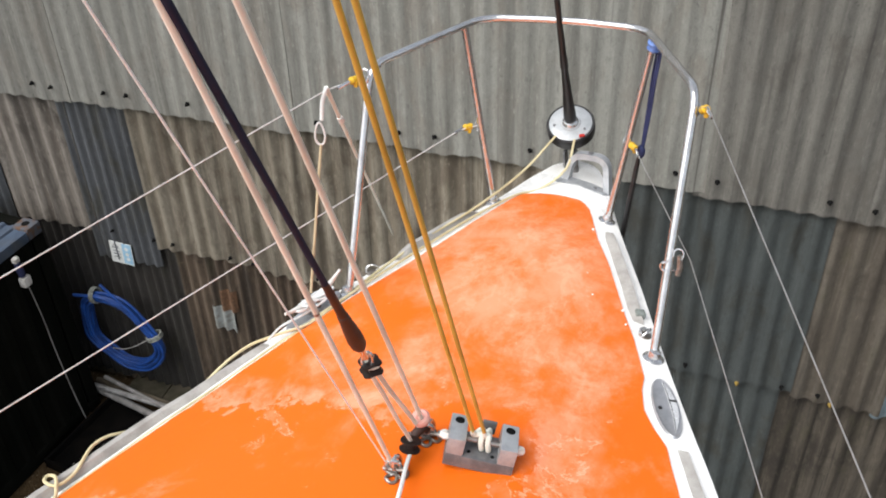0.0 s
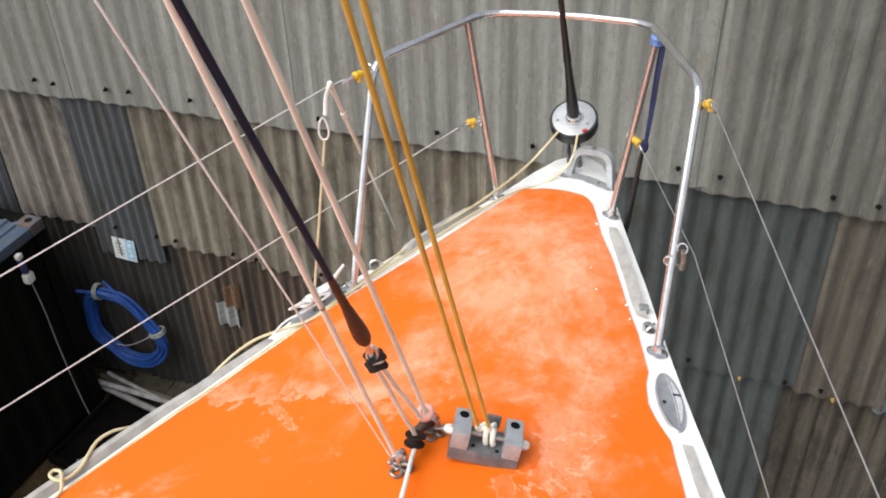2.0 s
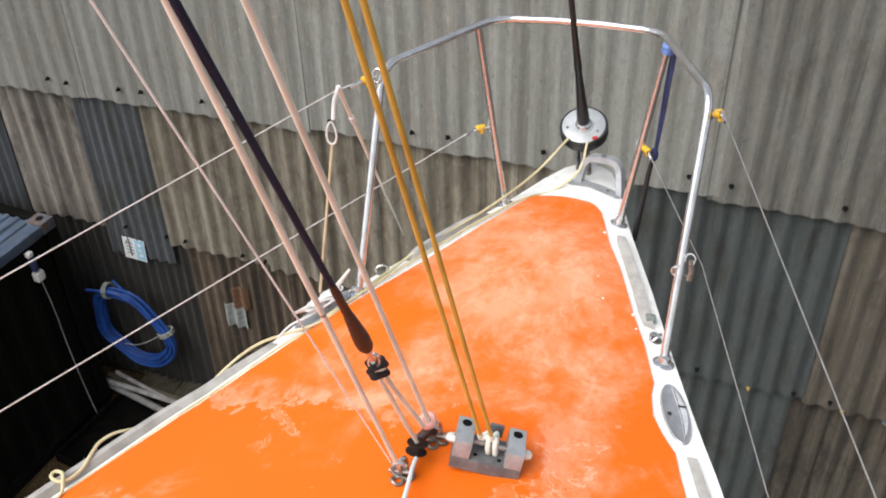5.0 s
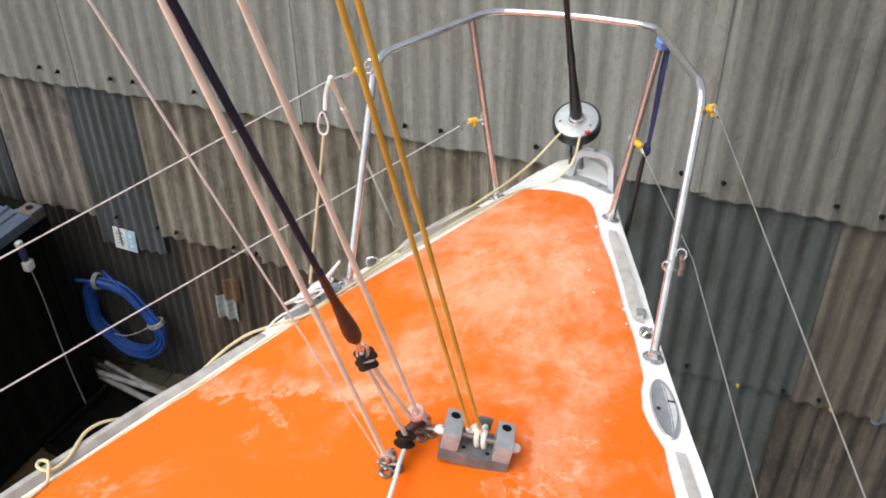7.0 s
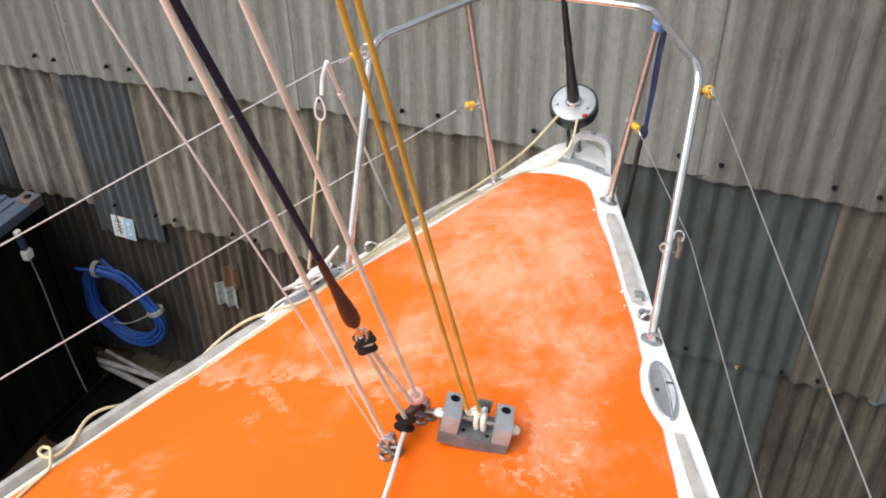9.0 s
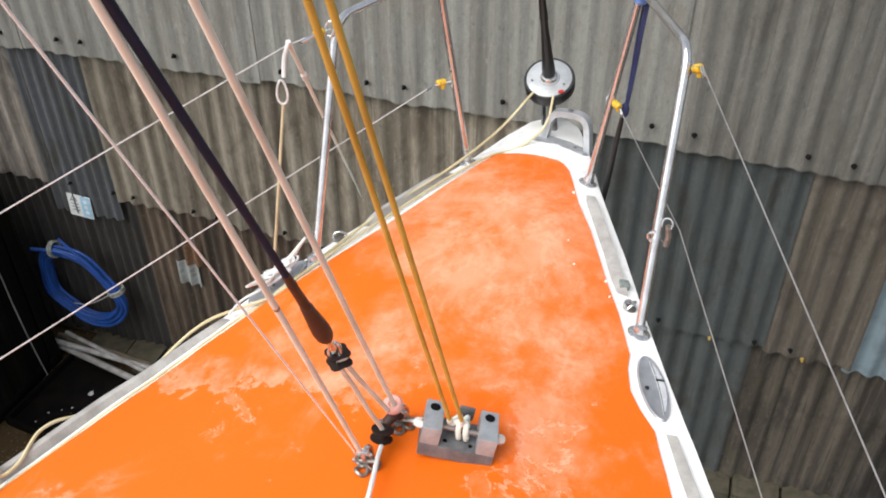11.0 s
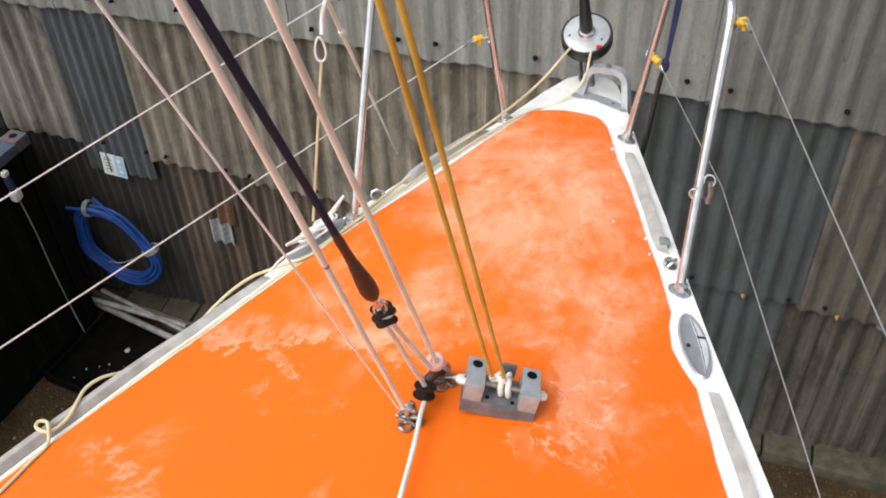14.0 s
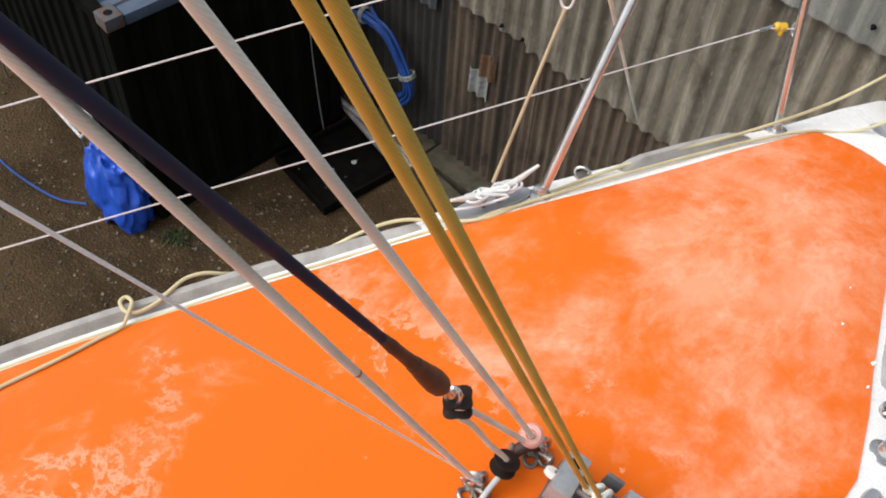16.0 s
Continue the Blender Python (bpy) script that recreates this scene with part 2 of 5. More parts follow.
    col = mix(t, ramp(t, grime, 0.72, 0.8, 0.0, 0.35), col, (0.35, 0.10, 0.02))
    t.links.new(col, b.inputs["Base Color"])
    t.links.new(ramp(t, level, 0.4, 0.75, 0.34, 0.62), b.inputs["Roughness"])
    b.inputs["IOR"].default_value = 1.4
    b.inputs["Specular IOR Level"].default_value = 0.36
    h = maths(t, "ADD", maths(t, "MULTIPLY", mask, -0.6), maths(t, "MULTIPLY", noise_tex(t, co, 90.0, 4), 0.8))
    bump(t, b, h, 0.25, 0.0012)
    return m


def sheet_mat(name, colours, streaks, rough, metal=0.0, moss=0.0, dark=0.35):
    """Weathered corrugated sheet: run-off streaks down the sheet, blotches and speckle."""
    m, t, b, co = start(name)
    geo = t.nodes.new("ShaderNodeObjectInfo")
    rnd = geo.outputs["Random"]
    shift = t.nodes.new("ShaderNodeVectorMath")
    shift.operation = "ADD"
    comb = t.nodes.new("ShaderNodeCombineXYZ")
    t.links.new(maths(t, "MULTIPLY", rnd, 37.0), comb.inputs[0])
    t.links.new(maths(t, "MULTIPLY", rnd, 11.0), comb.inputs[2])
    t.links.new(co, shift.inputs[0])
    t.links.new(comb.outputs[0], shift.inputs[1])
    v = shift.outputs[0]
    run = noise_tex(t, stretched(t, v, 9.0, 2.0, 0.45), 1.0, 6, 0.6, 0.3)
    wave_run = noise_tex(t, stretched(t, v, 4.2, 1.0, 0.22), 1.0, 4, 0.55, 0.2)
    fine_run = noise_tex(t, stretched(t, v, 34.0, 4.0, 0.9), 1.0, 6, 0.68, 0.25)
    blot = noise_tex(t, stretched(t, v, 1.6, 1.0, 0.8), 2.2, 7, 0.66, 0.7)
    spot = noise_tex(t, stretched(t, v, 1.6, 1.0, 1.0), 11.0, 5, 0.6, 0.4)
    speck = noise_tex(t, v, 90.0, 5, 0.7)
    grit = noise_tex(t, stretched(t, v, 1.5, 1.0, 0.55), 24.0, 7, 0.72, 0.2)
    col = mix(t, ramp(t, run, 0.36, 0.64), colours[0], colours[1])
    col = mix(t, ramp(t, blot, 0.46, 0.68, 0.0, 0.85), col, colours[2])
    col = mix(t, ramp(t, wave_run, 0.52, 0.70, 0.0, streaks), col, tuple(c * (dark + 0.25) for c in colours[2]))
    col = mix(t, ramp(t, fine_run, 0.50, 0.72, 0.0, streaks), col, tuple(c * dark for c in colours[1]))
    col = mix(t, ramp(t, fine_run, 0.46, 0.30, 0.0, 0.30), col, tuple(min(1.0, c * 1.5) for c in colours[0]))
    col = mix(t, ramp(t, spot, 0.64, 0.74, 0.0, 0.55), col, tuple(c * 0.4 for c in colours[2]))
    col = mix(t, ramp(t, speck, 0.40, 0.72, 0.0, 0.38), col, tuple(c * 0.45 for c in colours[0]))
    col = mix(t, ramp(t, grit, 0.52, 0.70, 0.0, 0.45), col, tuple(c * 0.42 for c in colours[1]))
    col = mix(t, ramp(t, grit, 0.46, 0.30, 0.0, 0.40), col, tuple(min(1.0, c * 1.45) for c in colours[0]))
    if moss:
        g = noise_tex(t, stretched(t, v, 1.5, 1.0, 0.7), 4.0, 6, 0.7)
        col = mix(t, ramp(t, g, 0.52, 0.72, 0.0, moss), col, (0.06, 0.058, 0.028))
    tone = ramp(t, rnd, 0.0, 1.0, 0.78, 1.12)
    hsv = t.nodes.new("ShaderNodeHueSaturation")
    t.links.new(col, hsv.inputs["Color"])
    t.links.new(tone, hsv.inputs["Value"])
    t.links.new(hsv.outputs[0], b.inputs["Base Color"])
    b.inputs["Roughness"].default_value = rough
    b.inputs["Metallic"].default_value = metal
    bump(t, b, maths(t, "ADD", speck, maths(t, "MULTIPLY", grit, 2.0)), 0.4, 0.003)
    return m


ORANGE = gelcoat_orange()
WHITE_GEL = plain("white_gelcoat", (0.88, 0.88, 0.86), (0.76, 0.75, 0.71), rough=0.28, scale=6, fine=160, bumps=0.05, depth=0.0006, amount=(0.5, 0.8))
GREY_RAIL = plain("grey_rail", (0.42, 0.405, 0.38), (0.30, 0.285, 0.265), rough=0.7, scale=14, fine=220, bumps=0.3)
STEEL = plain("polished_steel", (0.68, 0.68, 0.68), (0.53, 0.525, 0.52), rough=0.2, metal=0.86, scale=12, fine=400, bumps=0.02, depth=0.0003)
STEEL_DULL = plain("worn_steel", (0.36, 0.345, 0.33), (0.18, 0.15, 0.12), rough=0.36, metal=0.75, scale=40, fine=300, bumps=0.1)
ALLOY = plain("satin_alloy", (0.42, 0.435, 0.45), (0.32, 0.335, 0.35), rough=0.42, metal=0.35, scale=25, fine=500, bumps=0.08, depth=0.0005)
ALLOY_DARK = plain("dull_alloy", (0.20, 0.20, 0.205), (0.12, 0.12, 0.125), rough=0.5, metal=0.3, scale=25, fine=400, bumps=0.1)
BLACK = plain("black_plastic", (0.010, 0.010, 0.0105), (0.019, 0.018, 0.018), rough=0.45, scale=20, fine=250, bumps=0.08)
RUBBER = plain("black_rubber", (0.005, 0.005, 0.005), (0.008, 0.008, 0.008), rough=0.8, spec=0.1)
BROWN_SLEEVE = plain("brown_sleeve", (0.035, 0.014, 0.009), (0.055, 0.024, 0.016), rough=0.6, scale=30, fine=180, bumps=0.3)
DARK_CABLE = plain("dark_cover", (0.014, 0.020, 0.045), (0.022, 0.028, 0.055), spec=0.2, rough=0.75, scale=22, fine=220, bumps=0.3)
WHITE_PLASTIC = plain("white_plastic", (0.78, 0.77, 0.74), (0.62, 0.58, 0.52), rough=0.45, scale=30)
GREY_DISC = plain("pale_grey_disc", (0.48, 0.50, 0.51), (0.36, 0.38, 0.39), rough=0.4, metal=0.25, scale=18, fine=300, bumps=0.08)
BRUSHED = plain("brushed_steel", (0.50, 0.51, 0.53), (0.38, 0.39, 0.41), rough=0.36, metal=0.6, scale=20, fine=400, bumps=0.05, depth=0.0004)
DARK_BROWN = plain("dark_brown_plastic", (0.012, 0.008, 0.007), (0.022, 0.012, 0.009), rough=0.6, spec=0.2, scale=40)
LEVER = plain("pale_polished_lever", (0.74, 0.75, 0.76), (0.62, 0.63, 0.64), rough=0.25, metal=0.3, scale=20, fine=300, bumps=0.04)
TIE_TAPE = plain("grubby_tape", (0.30, 0.31, 0.28), (0.16, 0.17, 0.15), rough=0.7, scale=40)
WEATHERED_GREEN = plain("weathered_grey_green", (0.24, 0.27, 0.25), (0.15, 0.17, 0.155), rough=0.6, scale=50)
PINK = plain("faded_pink_plastic", (0.70, 0.27, 0.22), (0.62, 0.36, 0.30), rough=0.5, scale=40)
RED = plain("red_tape", (0.55, 0.03, 0.02), (0.4, 0.03, 0.02), rough=0.5)
YELLOW_TAPE = plain("yellow_tape", (0.72, 0.45, 0.02), (0.5, 0.3, 0.02), rough=0.5, scale=60)
OLD_YELLOW = plain("dull_yellow_plastic", (0.30, 0.20, 0.03), (0.18, 0.12, 0.03), rough=0.7, scale=60)
BLUE_TAPE = plain("blue_tape", (0.13, 0.24, 0.55), (0.08, 0.15, 0.4), rough=0.5, scale=60)
PINK_ROPE = rope_mat("pinkish_white_rope", (0.80, 0.81, 0.72), (0.65, 0.64, 0.555))
WHITE_ROPE = rope_mat("white_rope", (0.74, 0.77, 0.76), (0.58, 0.60, 0.585))
BRIGHT_ROPE = rope_mat("clean_white_rope", (0.88, 0.95, 0.96), (0.78, 0.83, 0.83))
TAN_ROPE = rope_mat("tan_rope", (0.50, 0.41, 0.26), (0.36, 0.28, 0.17))
YELLOW_ROPE = rope_mat("golden_yellow_rope", (0.60, 0.415, 0.075), (0.47, 0.31, 0.05), 220)
CREAM_ROPE = rope_mat("cream_rope", (0.68, 0.61, 0.38), (0.55, 0.47, 0.27), 260)
NAVY_ROPE = rope_mat("navy_rope", (0.014, 0.02, 0.07), (0.028, 0.036, 0.11))
WIRE = plain("white_wire", (0.70, 0.70, 0.69), (0.54, 0.54, 0.52), rough=0.5, metal=0.0, scale=30)
GREY_WIRE = plain("grey_wire", (0.36, 0.36, 0.355), (0.26, 0.26, 0.25), rough=0.45, metal=0.4, scale=30)
PALE_CEMENT = sheet_mat("pale_cement_sheet", ((0.25, 0.25, 0.225), (0.185, 0.183, 0.162), (0.195, 0.178, 0.152)), 0.4, 0.9)
DULL_CEMENT = sheet_mat("dull_cement_sheet", ((0.166, 0.160, 0.142), (0.112, 0.107, 0.095), (0.106, 0.096, 0.082)), 0.65, 0.9)
BROWN_CEMENT = sheet_mat("stained_cement_sheet", ((0.275, 0.246, 0.192), (0.165, 0.140, 0.104), (0.100, 0.077, 0.054)), 0.65, 0.92, moss=0.3)
STREAKED = sheet_mat("soot_streaked_cement_sheet", ((0.195, 0.176, 0.152), (0.094, 0.080, 0.066), (0.036, 0.030, 0.024)), 0.7, 0.92)
STAINED = sheet_mat("dark_stained_cement_sheet", ((0.115, 0.10, 0.080), (0.072, 0.060, 0.046), (0.05, 0.04, 0.03)), 0.6, 0.92, moss=0.3)
DARK_IRON = sheet_mat("dark_iron_sheet", ((0.088, 0.095, 0.104), (0.06, 0.065, 0.07), (0.05, 0.048, 0.036)), 0.4, 0.6, 0.2)
GREEN_IRON = sheet_mat("grey_green_iron_sheet", ((0.088, 0.100, 0.100), (0.066, 0.077, 0.077), (0.055, 0.054, 0.046)), 0.35, 0.55, 0.2)
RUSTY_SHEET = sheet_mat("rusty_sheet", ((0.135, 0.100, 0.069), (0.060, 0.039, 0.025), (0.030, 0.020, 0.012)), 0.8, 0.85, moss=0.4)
# stained sheet whose near-black colour also holds the container's shade
SHADED_SHEET = sheet_mat("shaded_stained_sheet", ((0.034, 0.031, 0.027), (0.019, 0.016, 0.013), (0.012, 0.010, 0.008)), 0.6, 0.9, moss=0.2)
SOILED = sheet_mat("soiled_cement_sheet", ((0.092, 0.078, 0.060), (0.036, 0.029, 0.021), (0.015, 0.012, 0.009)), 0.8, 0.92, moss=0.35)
BLUE_SHEET = plain("blue_grey_sheet", (0.17, 0.225, 0.25), (0.11, 0.145, 0.165), rough=0.6, scale=6)
PALE_PATCH = plain("pale_filler", (0.235, 0.255, 0.25), (0.16, 0.16, 0.145), rough=0.85, scale=20)
RUST = plain("orange_rust", (0.14, 0.072, 0.036), (0.075, 0.04, 0.022), rough=0.9, scale=25)
CONTAINER_BLUE = sheet_mat("faded_blue_roof_paint", ((0.060, 0.090, 0.142), (0.045, 0.066, 0.105), (0.085, 0.095, 0.105)), 0.35, 0.7)
OLD_CASTING = plain("rust_streaked_paint", (0.070, 0.080, 0.098), (0.105, 0.058, 0.034), rough=0.85, scale=14, amount=(0.45, 0.62))
# dark green paint, with the shade on the container's sides put into the colour
CONTAINER_SHADED = plain("shaded_dark_green_paint", (0.0030, 0.0036, 0.0026), (0.0065, 0.0065, 0.005), rough=0.85, scale=3, fine=60, bumps=0.2, spec=0.05)
TARP = plain("blue_tarpaulin", (0.014, 0.085, 0.50), (0.01, 0.055, 0.36), rough=0.38, scale=5, fine=60, bumps=0.2)
BLUE_PIPE = plain("blue_pipe", (0.011, 0.066, 0.30), (0.008, 0.042, 0.19), rough=0.5, scale=9)
GREY_PIPE = plain("grey_pipe", (0.30, 0.29, 0.28), (0.17, 0.16, 0.15), rough=0.55, scale=9)
DIRTY_PIPE = plain("dirty_white_pipe", (0.34, 0.33, 0.32), (0.2, 0.19, 0.18), rough=0.6, scale=12)
OLD_WOOD = plain("weathered_wood", (0.15, 0.12, 0.085), (0.08, 0.066, 0.045), rough=0.9, scale=7, bumps=0.4)
STONE = plain("mossy_stone", (0.070, 0.058, 0.038), (0.036, 0.034, 0.018), rough=0.95, scale=8, fine=80, bumps=0.6, depth=0.004)
OLD_WHITE = plain("dirty_white_paint", (0.52, 0.52, 0.52), (0.35, 0.35, 0.34), rough=0.55, scale=12)
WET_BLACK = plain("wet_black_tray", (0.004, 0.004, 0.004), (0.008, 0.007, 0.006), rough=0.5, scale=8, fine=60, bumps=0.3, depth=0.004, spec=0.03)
SIGN_WHITE = plain("sign_white", (0.62, 0.64, 0.63), (0.5, 0.52, 0.5), rough=0.5, scale=20)
SIGN_BLUE = plain("sign_blue", (0.30, 0.48, 0.62), (0.22, 0.4, 0.55), rough=0.5, scale=20)
INK = plain("grey_ink", (0.09, 0.10, 0.11), (0.12, 0.13, 0.14), rough=0.6)
CHALK = plain("chalk_white", (0.7, 0.7, 0.68), (0.5, 0.5, 0.5), rough=0.8)

# ---------------------------------------------------------------- ground and shed wall
def ground_mat():
    m, t, b, co = start("wet_gravel_earth")
    big = noise_tex(t, co, 0.9, 6, 0.6, 0.4)
    mid = noise_tex(t, co, 7.0, 6, 0.65)
    v = t.nodes.new("ShaderNodeTexVoronoi")
    v.inputs["Scale"].default_value = 38.0
    t.links.new(co, v.inputs["Vector"])
    col = mix(t, ramp(t, big, 0.35, 0.65), (0.062, 0.040, 0.019), (0.034, 0.0225, 0.011))
    col = mix(t, ramp(t, mid, 0.5, 0.75, 0.0, 0.6), col, (0.105, 0.070, 0.036))
    sp = noise_tex(t, co, 45.0, 2)
    col = mix(t, ramp(t, sp, 0.64, 0.72, 0.0, 0.6), col, (0.24, 0.205, 0.155))
    t.links.new(col, b.inputs["Base Color"])
    t.links.new(ramp(t, big, 0.3, 0.7, 0.8, 0.98), b.inputs["Roughness"])
    b.inputs["Specular IOR Level"].default_value = 0.12
    bump(t, b, maths(t, "ADD", v.outputs["Distance"], mid), 0.6, 0.02)
    return m


bm = bmesh.new()
bmesh.ops.create_grid(bm, x_segments=40, y_segments=40, size=12)
for v in bm.verts:
    v.co.z = 0.03 * noise.noise(v.co * 0.7)
outer = [e for e in bm.edges if e.is_boundary]
far = bmesh.ops.extrude_edge_only(bm, edges=outer)
for v in far["geom"]:
    if isinstance(v, bmesh.types.BMVert):
        v.co.x *= 60
        v.co.y *= 60
        v.co.z = 0
solo("ground", bm, ground_mat(), "brown gravelly earth of a boatyard", "ground", place=LAND, kind="structure")

WALL_Y = 3.63
PITCH = 0.150
bm = bmesh.new()
box(bm, (-1.5, WALL_Y + 0.16, 3.6), (17.0, 0.16, 7.4))
wall_north = solo("wall_north", bm, OLD_WOOD, "shed wall clad in weathered grey corrugated sheets", "wall", (0, WALL_Y + 0.08, 0), LAND, kind="structure")


def corrugated(x0, x1, z0, z1, y, amp=0.026, pitch=PITCH, ragged=0.0, seed=0, thick=0.007):
    """A wavy sheet with thickness; the lower edge may be broken."""
    bm = bmesh.new()
    n = max(6, int(round((x1 - x0) / pitch * 10)))
    rows = 3
    front, back = [], []
    for i in range(n + 1):
        x = x0 + (x1 - x0) * i / n
        w = amp * math.sin(2 * math.pi * x / pitch)
        low = z0 + (ragged * (noise.noise(Vector((x * 3.1, seed, 0))) + 0.5 * noise.noise(Vector((x * 11, seed, 2)))) if ragged else 0)
        colf, colb = [], []
        for k in range(rows + 1):
            z = low + (z1 - low) * k / rows
            lean = 0.012 * (1 - k / rows)
            warp = 0.006 * noise.noise(Vector((x * 0.8, z * 0.7, seed)))
            colf.append(bm.verts.new((x, y + w - lean + warp - thick, z)))
            colb.append(bm.verts.new((x, y + w - lean + warp, z)))
        front.append(colf)
        back.append(colb)
    for i in range(n):
        for k in range(rows):
            bm.faces.new((front[i][k], front[i + 1][k], front[i + 1][k + 1], front[i][k + 1]))
            bm.faces.new((back[i][k], back[i][k + 1], back[i + 1][k + 1], back[i + 1][k]))
        bm.faces.new((front[i][0], back[i][0], back[i + 1][0], front[i + 1][0]))
        bm.faces.new((front[i][rows], front[i + 1][rows], back[i + 1][rows], back[i][rows]))
    for c, d in ((front[0], back[0]), (front[n], back[n])):
        for k in range(rows):
            bm.faces.new((c[k], c[k + 1], d[k + 1], d[k]))
    return bm


def lap2(x):
    return 1.72 + (1.7 - x) * 0.05


def lap1(x):
    """Height of the upper lap, which sags a little towards both ends."""
    return 3.476 + table(-x, [(5.0, 0.0), (1.5, 0.05), (0.75, 0.045), (-0.27, 0.032), (-0.6, 0.02), (-1.3, -0.02), (-3.0, -0.05)])


# upper course: long pale sheets, each lapping its neighbour by one wave
edges = [-9.0 + 1.05 * i for i in range(17)]
for i, x0 in enumerate(edges[:-1]):
    part("sheet", corrugated(x0, x0 + 1.05 + PITCH * 0.6, lap1(x0 + 0.55) + random.uniform(-0.012, 0.012), 7.2, WALL_Y - 0.022 - 0.005 * (i % 2), amp=0.0125 if x0 > 0.3 else 0.009, ragged=0.018, seed=i), DULL_CEMENT if x0 > 0.3 or x0 < -6 else PALE_CEMENT, wall_north)
# middle course
middle = [(-9.0, -7.9, BROWN_CEMENT), (-7.9, -6.85, BROWN_CEMENT), (-6.85, -5.8, DARK_IRON), (-5.8, -4.92, STREAKED), (-4.92, -4.24, DARK_IRON),
          (-4.24, -3.2, BROWN_CEMENT), (-3.2, -2.15, BROWN_CEMENT), (-2.15, -1.1, BROWN_CEMENT), (-1.1, -0.1, BROWN_CEMENT),
          (-0.1, 1.42, GREEN_IRON), (1.42, 2.02, STAINED), (2.02, 2.9, BLUE_SHEET), (2.9, 4.0, BROWN_CEMENT), (4.0, 5.2, BROWN_CEMENT), (5.2, 6.9, BROWN_CEMENT)]
for i, (x0, x1, m) in enumerate(middle):
    iron = m in (DARK_IRON, GREEN_IRON)
    low = lap2((x0 + x1) / 2) - (0.25 if m is DARK_IRON else 0)
    part("sheet", corrugated(x0, x1 + (0.0 if iron else PITCH * 0.4), low, 3.60, WALL_Y + (0.008 if iron else 0.022) + 0.005 * (i % 2), amp=0.016 if iron else 0.0185,
                             pitch=0.104 if m is DARK_IRON else PITCH, ragged=0.0 if iron else 0.035, seed=40 + i), m, wall_north)
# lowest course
# two sheets beside the container carry its shade in their colour
lower = [(-9.0, -7.6, RUSTY_SHEET), (-7.6, -6.2, RUSTY_SHEET), (-6.2, -5.1, SHADED_SHEET), (-5.1, -4.1, SHADED_SHEET), (-4.1, -3.1, RUSTY_SHEET), (-3.1, -2.0, RUSTY_SHEET), (-2.0, -1.0, RUSTY_SHEET), (-1.0, -0.1, RUSTY_SHEET),
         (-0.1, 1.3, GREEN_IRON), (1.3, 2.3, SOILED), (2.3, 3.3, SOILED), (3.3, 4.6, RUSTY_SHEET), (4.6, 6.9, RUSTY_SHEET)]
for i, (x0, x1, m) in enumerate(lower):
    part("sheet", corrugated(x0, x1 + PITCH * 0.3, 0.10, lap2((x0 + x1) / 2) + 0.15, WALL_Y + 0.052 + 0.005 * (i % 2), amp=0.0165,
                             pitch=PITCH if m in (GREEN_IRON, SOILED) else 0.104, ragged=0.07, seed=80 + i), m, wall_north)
# mended places on the sheets
bm = corrugated(-3.80, -3.56, 1.14, 1.40, WALL_Y + 0.018, amp=0.02, pitch=0.104, seed=5)
part("patch", bm, PALE_PATCH, wall_north, "pale square repair patch")
bm = corrugated(-3.68, -3.52, 1.38, 1.62, WALL_Y + 0.024, amp=0.02, pitch=0.104, seed=6)
part("rust_stain", bm, RUST, wall_north, "flaking orange rust")

# uneven dirt along the wall, built up from rough low blocks
bm = bmesh.new()
rs = random.Random(3)
x = -5.0
while x < 5.0:
    w = rs.uniform(0.35, 0.8)
    box(bm, (x + w / 2, WALL_Y - 0.06 + rs.uniform(-0.03, 0.03), 0.04), (w - 0.02, 0.30, 0.13 + rs.uniform(-0.04, 0.05)), Euler((0, rs.uniform(-.04, .04), rs.uniform(-.05, .05))).to_matrix(), 0.02)
    x += w
part("dirt_edge", bm, STONE, wall_north, "uneven mossy brown dirt along the wall")


def bolt_cap():
    bm = bmesh.new()
    lathe(bm, (0, 0, 0), (0, -1, 0), [(0, 0.017), (0.005, 0.020), (0.011, 0.015), (0.020, 0.011), (0.030, 0.010), (0.038, 0.005)], 10)
    return bm


black_cap = to_mesh("bolt_cap", bolt_cap(), RUBBER, True)
yellow_cap = to_mesh("bolt_cap", bolt_cap(), OLD_YELLOW, True)
wall_base = BASES[wall_north.name]


def put_cap(x, z, y, mesh=None):
    ob = new("bolt_cap", mesh or black_cap)
    ob.parent = wall_north
    ob.location = Vector((x, y, z)) - wall_base


for x in (-6.9, -6.55, -5.75, -5.056, -4.872, -4.348, -4.13, -3.555, -3.31, -2.423, -1.742, -1.457, -0.727, 0.313, 0.60, 1.341, 1.63, 2.4, 2.75):
    put_cap(x, lap1(x) + 0.134 + random.uniform(-0.012, 0.012), WALL_Y - 0.055)
for x in (-4.696, -4.258, -4.06, -3.472, -3.242, -2.609, 0.595, 1.341, 1.614):
    put_cap(x, lap2(x) + 0.085, WALL_Y - 0.012)
for x in (1.009, 1.718):
    put_cap(x, lap2(x) + 0.02, WALL_Y - 0.012, yellow_cap)

# safety notice on the wall
notice = thing("notice", "small white and blue safety notice on corrugated wall", "sign", (-4.66, WALL_Y - 0.02, 1.87), LAND)
TILT = Euler((0, radians(4), 0)).to_matrix()
bm = bmesh.new()
box(bm, (-4.66, WALL_Y - 0.022, 1.87), (0.24, 0.004, 0.25), TILT)
part("board", bm, SIGN_WHITE, notice)
bm = bmesh.new()
box(bm, (-4.595, WALL_Y - 0.026, 1.87), (0.095, 0.003, 0.23), TILT)
part("panel", bm, SIGN_BLUE, notice, "pale blue panel")
